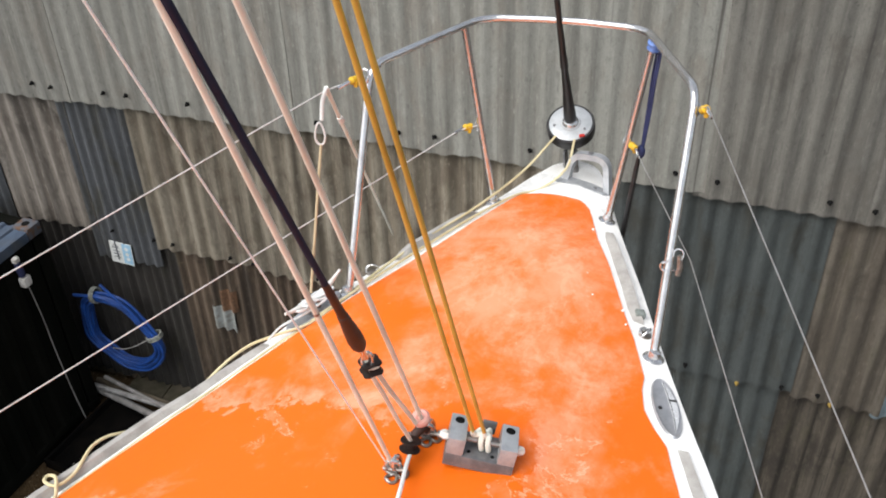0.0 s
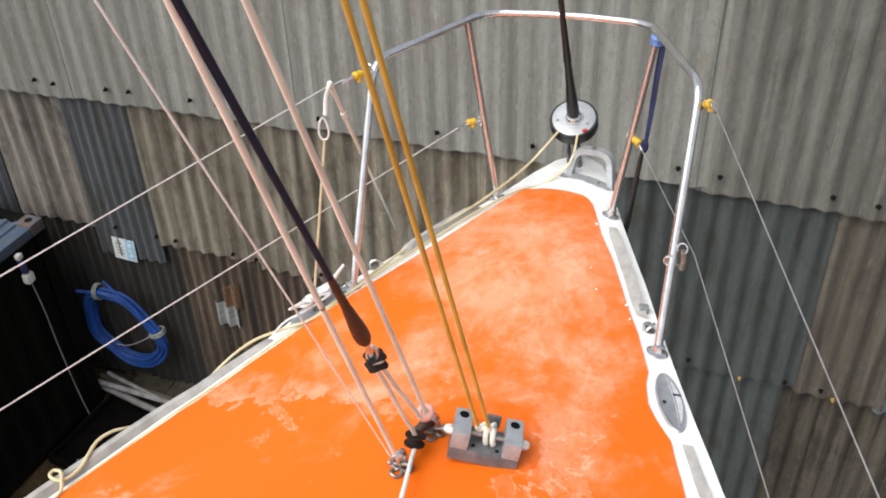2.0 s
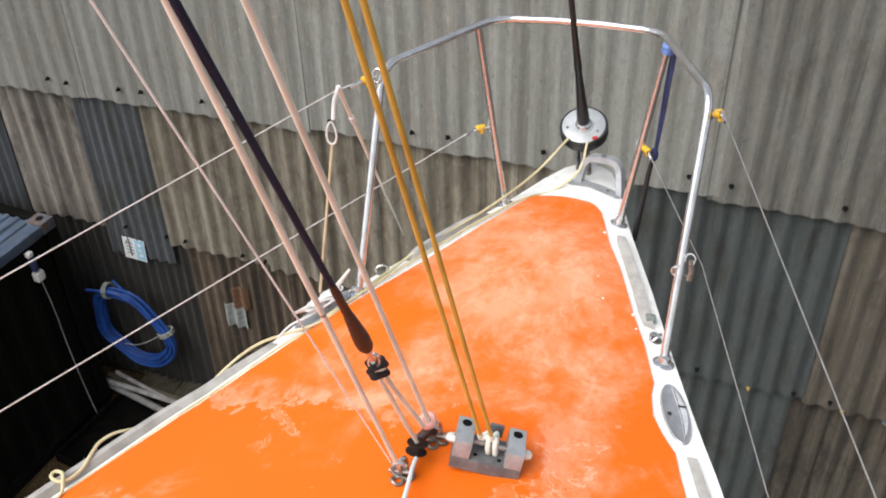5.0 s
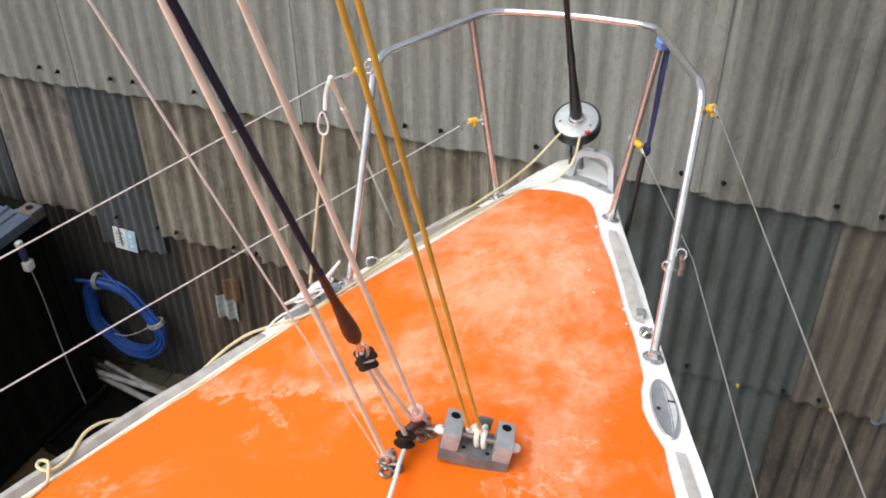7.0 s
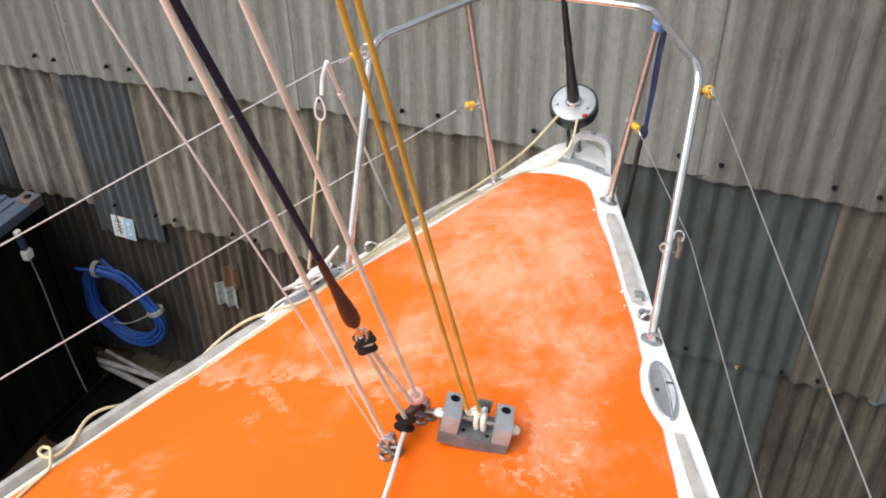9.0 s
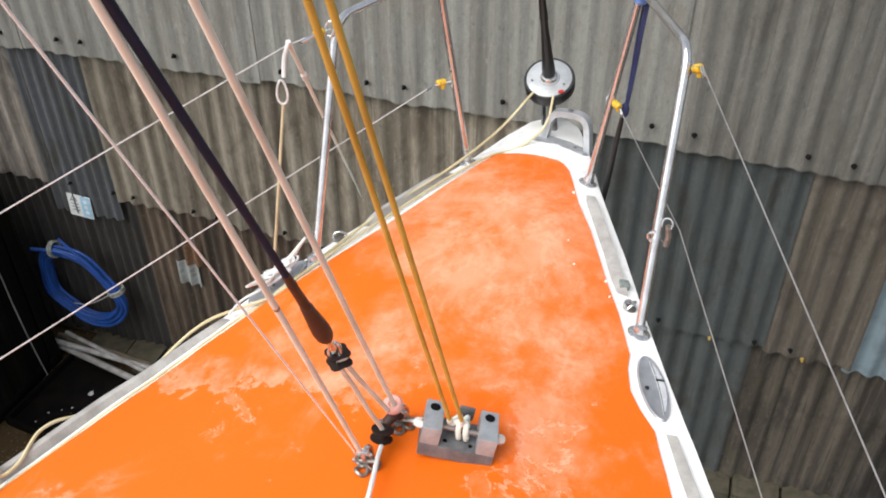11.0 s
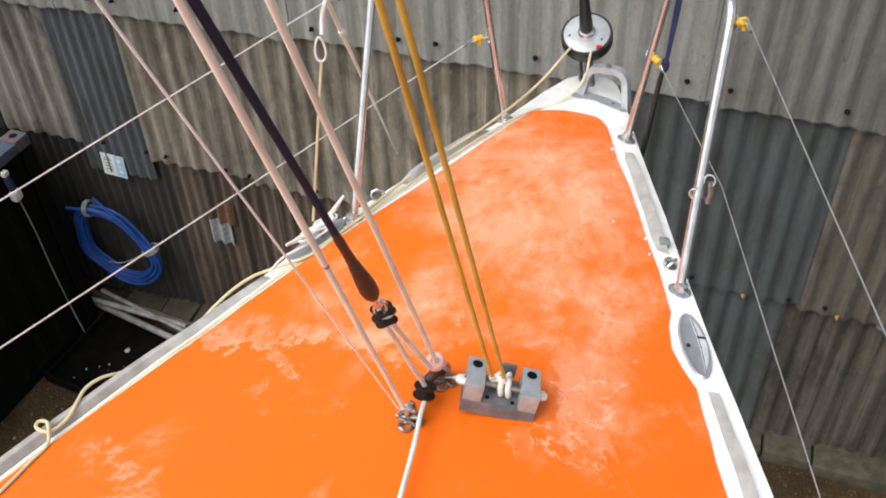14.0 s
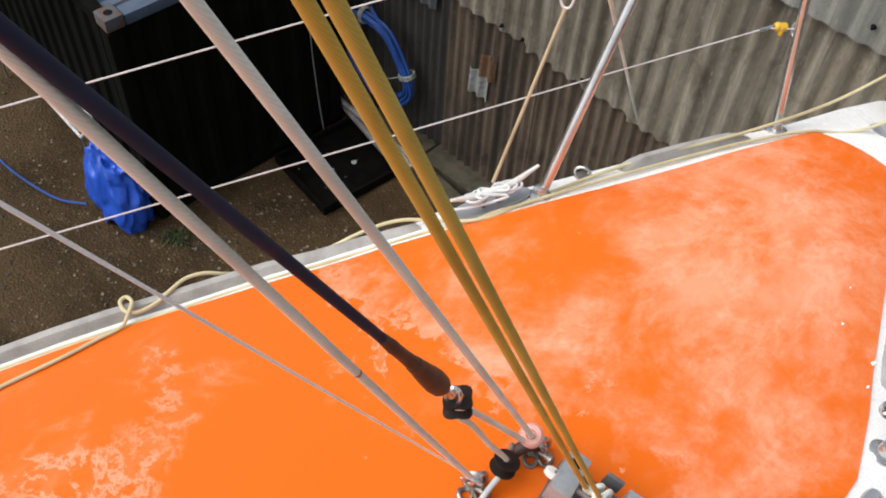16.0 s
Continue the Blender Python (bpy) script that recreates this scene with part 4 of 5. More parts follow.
bmesh.ops.bevel(bm, geom=list(bm.edges), offset=0.03, segments=2, affect="EDGES")
part("keel", bm, ALLOY_DARK, sailboat, "dark keel")


def across(bm, rows, lift, n=20, skirt=0.012, port=None):
    """A cambered panel whose half width follows rows."""
    ys = []
    for (ya, _), (yb, _) in zip(rows, rows[1:]):
        k = max(1, int((ya - yb) / 0.12))
        ys += [ya + (yb - ya) * j / k for j in range(k)]
    ys.append(rows[-1][0])
    grid = []
    for y in ys:
        w = max(table(y, rows), 0.004)
        wp = max(table(y, port), 0.004) if port else w
        row = [bm.verts.new(((w if s > 0 else wp) * s, y, deck((w if s > 0 else wp) * s, y) + lift)) for s in [-1 + 2 * k / n for k in range(n + 1)]]
        grid.append(row)
    for a, b in zip(grid, grid[1:]):
        for k in range(n):
            bm.faces.new((a[k], a[k + 1], b[k + 1], b[k]))
    rim = grid[0] + [r[-1] for r in grid[1:]] + grid[-1][::-1][1:] + [r[0] for r in grid[::-1][1:-1]]
    low = [bm.verts.new(v.co - Vector((0, 0, skirt))) for v in rim]
    for k in range(len(rim)):
        j = (k + 1) % len(rim)
        bm.faces.new((rim[k], rim[j], low[j], low[k]))
    return bm


part("deck", across(bmesh.new(), EDGE, 0.004, skirt=0.035, port=EDGE_PORT), WHITE_GEL, sailboat, "glossy white deck edge")
foredeck = part("deck_panel", across(bmesh.new(), PANEL, 0.009, skirt=0.008, port=PANEL_PORT), ORANGE, sailboat, "faded chalky orange deck panel")
rf = random.Random(21)
for x, y, r in ((0.183, 0.622, 0.006), (0.373, 0.158, 0.006), (0.271, 0.194, 0.003), (0.229, 0.311, 0.002), (0.395, 0.085, 0.004)):
    bm = bmesh.new()
    slab(bm, [(x + r * math.cos(a) * rf.uniform(.5, 1.2), y + 1.4 * r * math.sin(a) * rf.uniform(.5, 1.2)) for a in [k * math.pi / 4 for k in range(8)]], deck(x, y) + 0.006, deck(x, y) + 0.0105)
    part("chip", bm, WHITE_GEL, foredeck, "small chip showing white")


# toe rails: worn grey capping in two lengths on each side
def toe_rail(side, y0, y1, n, h=0.028, w=0.031, margin=0.014):
    bm = bmesh.new()
    rings = []
    for k in range(n + 1):
        y = y0 + (y1 - y0) * k / n
        e = edge(y, side) - margin
        end = min(1.0, 0.25 + 6.0 * min(k, n - k) / n) if k < n * 0.5 or y1 > -3 else 1.0
        hh = h * end
        z = deck(side * (e - w / 2), y) + 0.004
        prof = [(e, z - 0.012), (e - 0.004, z + hh), (e - w * 0.62, z + hh * 1.02), (e - w, z + hh * 0.35), (e - w, z - 0.008)]
        rings.append([bm.verts.new((side * x, y, zz)) for x, zz in prof])
    for a, b in zip(rings, rings[1:]):
        for j in range(5):
            bm.faces.new((a[j], a[(j + 1) % 5], b[(j + 1) % 5], b[j]))
    bm.faces.new(rings[0])
    bm.faces.new(rings[-1])
    return bm


for side, y0, y1, n, h, w, margin in ((-1, 0.665, 0.265, 12, 0.028, 0.031, 0.014), (-1, -0.27, -4.4, 36, 0.026, 0.037, 0.006), (1, 0.645, 0.125, 14, 0.014, 0.042, 0.030), (1, -0.385, -4.4, 36, 0.014, 0.039, 0.036)):
    part("toe_rail", toe_rail(side, y0, y1, n, h, w, margin), GREY_RAIL, sailboat, "worn grey toe rail capping")

bm = bmesh.new()
box(bm, (0.424, 0.166, deck(0.424, 0.166) + 0.012), (0.030, 0.030, 0.022), deck_turn(0.424, 0.166) @ Euler((0, 0, radians(20))).to_matrix(), 0.004)
part("end_plug", bm, WEATHERED_GREEN, sailboat, "small grey-green end plug")

# ---- pulpit
pulpit = thing("pulpit", "polished stainless steel bow pulpit rail", "pulpit", (0, 0.4, 0))
RAIL = 0.0128
feet = {"pa": (-0.485, 0.02, 0), "sa": (0.496, -0.035, 0), "pf": (-0.228, 0.775, 0), "sf": (0.209, 0.738, 0)}
top = bent([feet["pa"], (-0.470, 0.275, 0.692), (-0.287, 0.830, 0.696), (0.287, 0.832, 0.697), (0.511, 0.268, 0.715), feet["sa"]], 0.07, 8)
full = []
for a, b in zip(top, top[1:]):
    full += [Vector(a).lerp(Vector(b), k / 3) for k in range(3)]
full.append(Vector(top[-1]))
full = [Vector((p.x, p.y + 0.035 * max(0, 1 - (p.x / 0.27) ** 2) * (1 if p.y > 0.8 else 0), p.z)) for p in full]
bm = bmesh.new()
tube(bm, full, RAIL, 14)
part("bent_rail", bm, STEEL, pulpit)
for foot, head in (("pf", (-0.318, 0.735, 0.688)), ("sf", (0.322, 0.745, 0.69))):
    bm = bmesh.new()
    tube(bm, split_line(feet[foot], head, 6), RAIL, 14)
    part("leg", bm, STEEL, pulpit)
for key in ("pa", "sa", "pf", "sf"):
    x, y, z = feet[key]
    d = deck(x, y)
    bm = bmesh.new()
    lathe(bm, (x, y, d + 0.003), deck_turn(x, y) @ Vector((0, 0, 1)), [(0, 0.032), (0.004, 0.032), (0.007, 0.028), (0.010, 0.019), (0.026, 0.0165), (0.028, 0.0135)], 20)
    part("base_flange", bm, STEEL, pulpit)


def tape_wrap(bm, c, r, axis, length=0.03):
    lathe(bm, Vector(c) - Vector(axis).normalized() * length / 2, axis, [(0, r * 0.9), (length * .2, r * 1.15), (length * .5, r), (length * .8, r * 1.2), (length, r * 0.85)], 10)
    return bm


# ---- lifelines with their taped ends
LIFE = {
    "port upper": ([(-0.478, 0.245, 0.668), (-0.505, 0.185, 0.668), (-0.545, 0.10, 0.665), (-1.419, -2.2, 0.341), (-1.874, -3.4, 0.173)], (-0.495, 0.205, 0.668)),
    "port lower": ([(-0.275, 0.757, 0.325), (-0.335, 0.70, 0.320), (-1.287, -2.2, 0.179), (-1.68, -3.4, 0.12)], (-0.312, 0.735, 0.322)),
    "starboard upper": ([(0.512, 0.262, 0.66), (0.551, 0.20, 0.695), (1.332, -2.2, 0.402), (1.723, -3.4, 0.254)], (0.540, 0.235, 0.672)),
    "starboard lower": ([(0.262, 0.748, 0.325), (0.30, 0.70, 0.318), (0.558, 0.10, 0.273), (1.311, -2.2, -0.017), (1.704, -3.4, -0.168)], (0.285, 0.725, 0.322)),
}
for key, (pts, tape) in LIFE.items():
    line = thing("lifeline", "thin white wire lifeline with yellow taped end" if "port" in key else "thin grey wire lifeline with yellow taped end", "lifeline", pts[0], group="lifelines")
    bm = bmesh.new()
    dense = []
    for a, b in zip(pts, pts[1:]):
        dense += split_line(a, b, 5)[:-1]
    dense.append(Vector(pts[-1]))
    tube(bm, dense, 0.0019 if "port" in key else 0.0015, 8)
    part("wire", bm, WIRE if "port" in key else GREY_WIRE, line)
    axis = Vector(pts[1]) - Vector(pts[0])
    bm = bmesh.new()
    tape_wrap(bm, tape, 0.011, axis, 0.034)
    box(bm, Vector(tape) + Vector((0.006, 0, -0.012)), (0.012, 0.014, 0.02), bevel=0.003)
    part("tape", bm, YELLOW_TAPE, line, "yellow tape wrap")
    bm = bmesh.new()
    c = Vector(pts[0])
    tube(bm, [c + Vector((0.014 * math.cos(t), 0.006 * math.sin(t), 0.020 * math.sin(t))) for t in [2 * math.pi * k / 14 for k in range(14)]], 0.0035, 6, closed=True)
    part("shackle", bm, STEEL, line)
    bm = bmesh.new()
    d = (Vector(pts[-2]) - Vector(pts[1])).normalized()
    s0 = Vector(tape) + axis.normalized() * 0.02
    tube(bm, [s0, s0 + d * 0.05], 0.0055, 8)
    part("swage", bm, STEEL, line, "steel swaged terminal")

# steel hooks hanging on the starboard after leg
hooks = thing("guard_hook", "bent stainless steel hooks round pulpit leg", "hook", (0.515, 0.07, 0.25))
for dz, s in ((0.035, 1), (-0.02, -1)):
    bm = bmesh.new()
    c = Vector((0.526, 0.078, 0.27 + dz * 0.8))
    tube(bm, [c + Vector((0.014 * math.cos(t), 0.006 * math.sin(t), s * 0.015 * math.sin(t))) for t in [math.pi * (-0.3 + 1.45 * k / 12) for k in range(13)]], 0.0029, 8)
    part("hook", bm, STEEL, hooks)
bm = bmesh.new()
tube(bm, [(0.530, 0.078, 0.295), (0.534, 0.074, 0.26), (0.530, 0.07, 0.235)], 0.008, 8)
part("plate", bm, STEEL_DULL, hooks)
bm = bmesh.new()
tube(bm, [Vector((0.494, 0.06, 0.265)) + Vector((0.012 * math.cos(t), 0, 0.014 * math.sin(t))) for t in [math.pi * (0.4 + 1.2 * k / 10) for k in range(11)]], 0.004, 8)
part("hook", bm, STEEL, hooks)


# ---- deck eyes
def deck_eye(x, y, upright):
    d = deck(x, y)
    e = thing("deck_eye", "small stainless ring on white deck edge" if upright else "small folded stainless eye on white deck edge", "deck eye", (x, y, d), group="deck eyes")
    bm = bmesh.new()
    lathe(bm, (x, y, d + 0.003), deck_turn(x, y) @ Vector((0, 0, 1)), [(0, 0.02), (0.005, 0.019), (0.008, 0.012)], 16)
    part("base", bm, STEEL_DULL, e)
    bm = bmesh.new()
    t = Vector((0.91, 0.42, 0)) if upright else Vector((0.3, 0.95, 0))
    if upright:
        tube(bm, [Vector((x, y, d + 0.017)) + t * (0.021 * math.cos(a)) + Vector((0, 0, 0.017 * math.sin(a))) for a in [2 * math.pi * k / 18 for k in range(18)]], 0.0042, 8, closed=True)
    else:
        tube(bm, [Vector((x, y, d + 0.012)) + t * (0.018 * math.cos(a)) + Vector((0.012 * math.sin(a), 0, 0.012 * abs(math.sin(a)))) for a in [2 * math.pi * k / 18 for k in range(18)]], 0.005, 8, closed=True)
    part("ring", bm, STEEL, e)


deck_eye(-0.466, 0.172, True)
deck_eye(0.455, 0.070, False)


# ---- pop-up cleats
def cleat(side, yc, opened):
    x = 0.563 if side > 0 else -0.548
    d = deck(x, yc)
    c = thing("pop_up_cleat", "raised alloy cleat wrapped in white rope" if opened else "polished flush folding cleat on white deck edge", "cleat", (x, yc, d), group="pop-up cleats")
    lean = deck_turn(x, yc) @ Euler((0, 0, side * radians(19))).to_matrix()
    o = Vector((x, yc, d + 0.004))

    def oval(l, w, n=28):
        return [(o + lean @ Vector((w * math.cos(a), l * math.sin(a), 0))) for a in [2 * math.pi * k / n for k in range(n)]]

    bm = bmesh.new()
    r0 = [bm.verts.new(p) for p in oval(0.118, 0.038)]
    r1 = [bm.verts.new(p + lean @ Vector((0, 0, 0.006))) for p in oval(0.114, 0.035)]
    r2 = [bm.verts.new(p + lean @ Vector((0, 0, 0.004))) for p in oval(0.104, 0.029)]
    r3 = [bm.verts.new(p + lean @ Vector((0, 0, 0.002))) for p in oval(0.06, 0.018)]
    for a, b in ((r0, r1), (r1, r2), (r2, r3)):
        for k in range(28):
            bm.faces.new((a[k], a[(k + 1) % 28], b[(k + 1) % 28], b[k]))
    bm.faces.new(r3)
    part("base_plate", bm, BRUSHED, c, "pale polished oval base")
    up = 0.004 if not opened else 0.045
    bm = bmesh.new()
    if opened:
        horn = [o + lean @ Vector((0, -0.118, 0)) + Vector((0, 0, up + 0.016)), o + lean @ Vector((0, -0.05, 0)) + Vector((0, 0, up)), o + Vector((0, 0, up - 0.004)),
                o + lean @ Vector((0, 0.05, 0)) + Vector((0, 0, up)), o + lean @ Vector((0, 0.128, 0)) + Vector((0, 0, up + 0.034))]
        tube(bm, smooth_line(horn, 4), [0.004 + 0.008 * math.sin(math.pi * min(1, max(0, k / 16))) for k in range(17)], 10)
    else:
        def bar(x0, w):
            ring = []
            for t in [-1 + 2 * k / 16 for k in range(17)]:
                ring.append((x0 + 0.014 * (1 - t * t) - w * (1 - t * t), 0.098 * t))
            for t in [1 - 2 * k / 16 for k in range(1, 16)]:
                ring.append((x0 + 0.014 * (1 - t * t) + w * (1 - t * t), 0.098 * t))
            lo = [bm.verts.new(o + lean @ Vector((px, py, 0.001))) for px, py in ring]
            hi = [bm.verts.new(o + lean @ Vector((px, py, 0.009))) for px, py in ring]
            bm.faces.new(hi)
            bm.faces.new(lo)
            for k in range(len(ring)):
                j = (k + 1) % len(ring)
                bm.faces.new((lo[k], lo[j], hi[j], hi[k]))

        bar(0.006, 0.0085)
    part("horn", bm, WHITE_PLASTIC if opened else LEVER, c)
    for k in (-1, 1) if opened else ():
        bm = bmesh.new()
        p = o + lean @ Vector((0, 0.022 * k, 0))
        tube(bm, [p, p + Vector((0, 0, up))], 0.007, 10)
        part("post", bm, STEEL_DULL, c)
    bm = bmesh.new()
    lathe(bm, o + lean @ Vector((-0.019, -0.006, 0.003)), lean @ Vector((0, 0, 1)), [(0, 0.006), (0.003, 0.005)], 12)
    part("finger_hole", bm, BLACK, c, "dark finger hole")
    if not opened:
        bm = bmesh.new()
        box(bm, o + lean @ Vector((0.019, 0.022, 0.0095)), (0.022, 0.006, 0.002), lean)
        part("slot", bm, BLACK, c, "dark slot")
        bm = bmesh.new()
        tube(bm, [o + lean @ Vector((0.006 + 0.0055 * (1 - t * t), 0.098 * t, 0.0085)) for t in [-1 + k / 6 for k in range(13)]], 0.0009, 6)
        part("joint", bm, BLACK, c, "dark joint line")
    return o, lean, up


cleat(1, -0.236, False)
o, lean, up = cleat(-1, -0.10, True)
# white rope made fast on the port cleat
bm = bmesh.new()
turns = []
for k in range(91):
    t = k / 90
    a = 2 * math.pi * 3.5 * t
    turns.append(o + lean @ Vector((0.024 * math.sin(2 * a + 0.4 * t), (0.058 + 0.022 * math.sin(5 * t)) * math.cos(a), 0)) + Vector((0, 0, up - 0.008 + 0.012 * t + 0.005 * math.sin(a * 2 + 1))))
tube(bm, turns, 0.0036, 8)
tail = [turns[-1], o + lean @ Vector((0.03, 0.03, 0)) + Vector((0, 0, 0.035)), o + lean @ Vector((0.02, -0.06, 0)) + Vector((0, 0, 0.03)), o + lean @ Vector((-0.01, -0.13, 0)) + Vector((0, 0, 0.022)),
        o + lean @ Vector((-0.005, -0.19, 0)) + Vector((0, 0, 0.012))]
tube(bm, smooth_line(tail, 5), 0.0038, 8)
solo("cleat_rope", bm, WHITE_ROPE, "white rope wound round the port cleat", "rope", o, group="")

# tricing line with a snap hook from the lifeline down to the cleat
HK = Vector((-0.545, 0.10, 0.665))
tricing = thing("tricing_line", "thin tan line hanging from a snap hook", "line", HK)
bm = bmesh.new()
tube(bm, smooth_line([HK + Vector((0.008, 0, 0.012)), HK + Vector((-0.004, -0.01, -0.03)), HK + Vector((-0.008, -0.018, -0.085))], 5), 0.0068, 8)
part("strap", bm, WHITE_ROPE, tricing, "white webbing strap")
bm = bmesh.new()
hc = HK + Vector((-0.012, -0.03, -0.125))
tube(bm, [hc + Vector((0.013 * math.cos(a) * (1.0 - 0.35 * math.sin(a)), 0.006 * math.cos(a), 0.036 * math.sin(a))) for a in [2 * math.pi * k / 18 for k in range(18)]], 0.0034, 8, closed=True)
part("snap_hook", bm, WIRE, tricing)
bm = bmesh.new()
tube(bm, split_line(hc + Vector((0, 0, -0.035)), o + Vector((-0.01, 0.01, 0.06)), 6), 0.0045, 8)
part("cord", bm, TAN_ROPE, tricing)
bm = bmesh.new()
tube(bm, smooth_line([HK + Vector((0.004, 0.005, 0.01)), HK + Vector((0.0, 0.075, -0.10)), HK + Vector((-0.018, 0.20, -0.27)), HK + Vector((-0.035, 0.36, -0.50)), HK + Vector((-0.055, 0.56, -0.79))], 5), [0.0075 - 0.004 * k / 20 for k in range(21)], 8)
strop = solo("loose_strop", bm, PINK_ROPE, "loose pinkish rope tail hanging outside lifeline", "rope", HK)
bm = bmesh.new()
tape_wrap(bm, HK + Vector((-0.001, 0.095, -0.128)), 0.0095, (0, 0.6, -0.8), 0.03)
part("whipping", bm, WHITE_PLASTIC, strop, "white whipping")

# navy rope and dark rod tied to the starboard forward leg
gear = thing("tied_line", "navy line and dark rod lashed to pulpit leg", "rope", (0.33, 0.75, 0.6))
bm = bmesh.new()
tape_wrap(bm, (0.325, 0.748, 0.672), 0.021, (0.2, -0.2, 1), 0.035)
part("lashing", bm, BLUE_TAPE, gear, "light blue lashing")
for k, off in enumerate((0.0, 0.008, 0.015)):
    bm = bmesh.new()
    tube(bm, smooth_line([(0.335 + off, 0.752, 0.665), (0.325 + off, 0.757 - 0.01 * k, 0.56), (0.318 + off * 0.8, 0.76, 0.45), (0.310 + off * 0.4, 0.755, 0.315)], 5), 0.0036, 8)
    part("strand", bm, NAVY_ROPE, gear)
bm = bmesh.new()
bmesh.ops.create_icosphere(bm, subdivisions=2, radius=0.02, matrix=Matrix.Translation((0.308, 0.752, 0.295)) @ Matrix.Diagonal((0.8, 0.8, 1.3, 1)))
part("knot", bm, NAVY_ROPE, gear)
bm = bmesh.new()
tube(bm, [(0.305, 0.752, 0.285), (0.296, 0.755, 0.22), (0.270, 0.770, 0.0), (0.262, 0.776, -0.06)], [0.007, 0.009, 0.010, 0.009], 10)
part("rod", bm, BLACK, gear, "dark rod")

# ---- stem head: alloy bow loop, furler drum, forestay
stem = thing("bow_loop", "grey alloy bow loop bolted to white stem", "bow fitting", (0.06, 0.98, 0))
o2 = Vector((0.062, 0.985, deck(0.06, 0.985) + 0.004))
bm = bmesh.new()
slab(bm, [(-0.030, 1.03), (-0.048, 0.985), (-0.03, 0.968), (0.155, 0.940), (0.172, 0.955), (0.165, 0.985), (0.10, 1.0), (0.02, 1.015)], -0.004, 0.010, lambda x, y: deck(x, y) * 0.9 + 0.004)
bmesh.ops.bevel(bm, geom=[e for e in bm.edges if all(v.co.z > 0.012 for v in e.verts)], offset=0.003, segments=2, affect="EDGES")
plate = part("base_plate", bm, ALLOY, stem)
bm = bmesh.new()
arch = bent([(-0.005, 1.005, 0.012), (0.016, 1.035, 0.128), (0.150, 1.015, 0.130), (0.168, 0.970, 0.008)], 0.045, 7)
sec = [(-0.017, -0.0115), (0.017, -0.0115), (0.017, 0.0115), (-0.017, 0.0115)]
pts, fr = frames(arch)
ringsl = []
wide = Vector((0.2, 0.98, 0)).normalized()
for p, (t, s, u) in zip(pts, fr):
    thin = t.cross(wide).normalized()
    ringsl.append([bm.verts.new(p + wide * a + thin * b) for a, b in sec])
for a, b in zip(ringsl, ringsl[1:]):
    for k in range(4):
        bm.faces.new((a[k], a[(k + 1) % 4], b[(k + 1) % 4], b[k]))
bm.faces.new(ringsl[0])
bm.faces.new(ringsl[-1])
bmesh.ops.bevel(bm, geom=[e for e in bm.edges if e.calc_face_angle(0) > 1.0], offset=0.004, segments=2, affect="EDGES")
part("loop", bm, ALLOY, stem)
bm = bmesh.new()
va = [(-0.045, 0.992, 0.012), (0.006, 0.985, 0.012), (0.012, 1.02, 0.085), (-0.004, 1.03, 0.075)]
vf = [bm.verts.new(p) for p in va]
vb = [bm.verts.new((p[0], p[1] + 0.014, p[2])) for p in va]
bm.faces.new(vf)
bm.faces.new(vb)
for k in range(4):
    bm.faces.new((vf[k], vf[(k + 1) % 4], vb[(k + 1) % 4], vb[k]))
part("gusset", bm, ALLOY, stem)
for c in ((0.085, 1.025, 0.142), (0.115, 0.972, 0.022), (-0.02, 1.0, 0.022)):
    bm = bmesh.new()
    lathe(bm, c, (0, 0, 1), [(0, 0.011), (0.003, 0.010)], 12)
    part("bolt", bm, ALLOY_DARK, stem)

DR = Vector((-0.026, 1.152, 0.200))
FD = Vector((0.02, -0.60, 1.0)).normalized()
furler = thing("furling_drum", "grey and black headsail furling drum at the bow", "furler", DR - Vector((0, 0, 0.2)))
bm = bmesh.new()
lathe(bm, DR, FD, [(-0.058, 0.05), (-0.052, 0.088), (-0.042, 0.094), (0.0, 0.095), (0.004, 0.093), (0.004, 0.086), (-0.004, 0.084)], 40)
part("drum_cage", bm, BLACK, furler, "black drum rim")
bm = bmesh.new()
lathe(bm, DR, FD, [(-0.006, 0.0845), (0.005, 0.0845), (0.008, 0.080), (0.008, 0.040), (0.013, 0.036), (0.013, 0.03)], 40)
part("drum_plate", bm, GREY_DISC, furler, "pale grey top plate")
bm = bmesh.new()
lathe(bm, DR, FD, [(0.012, 0.034), (0.022, 0.031), (0.028, 0.024), (0.05, 0.022)], 24)
part("hub", bm, STEEL, furler)
for a in (200, 340):
    bm = bmesh.new()
    s1 = FD.cross(Vector((1, 0, 0))).normalized()
    s2 = FD.cross(s1)
    c = DR + s1 * (0.064 * math.sin(radians(a))) + s2 * (0.064 * math.cos(radians(a)))
    lathe(bm, c, FD, [(0.007, 0.006), (0.011, 0.005)], 10)
    part("screw", bm, ALLOY_DARK, furler)
bm = bmesh.new()
box(bm, DR + Vector((0.060, -0.066, -0.016)), (0.022, 0.012, 0.010), Euler((0.5, 0, 0.6)).to_matrix(), 0.004)
part("tape", bm, RED, furler, "red tape mark")
bm = bmesh.new()
tube(bm, [DR - FD * 0.05, DR - FD * 0.13, Vector((0.012, 1.09, 0.01))], [0.02, 0.016, 0.018], 12)
part("toggle", bm, STEEL_DULL, furler)
for s in (-1, 1):
    bm = bmesh.new()
    box(bm, Vector((-0.02 + 0.018 * s, 1.14, 0.05)), (0.008, 0.05, 0.11), Euler((0.35, 0, 0)).to_matrix(), 0.003)
    part("bracket", bm, ALLOY_DARK, furler)
forestay = thing("forestay", "black covered forestay rising from furling drum", "stay", DR)
bm = bmesh.new()
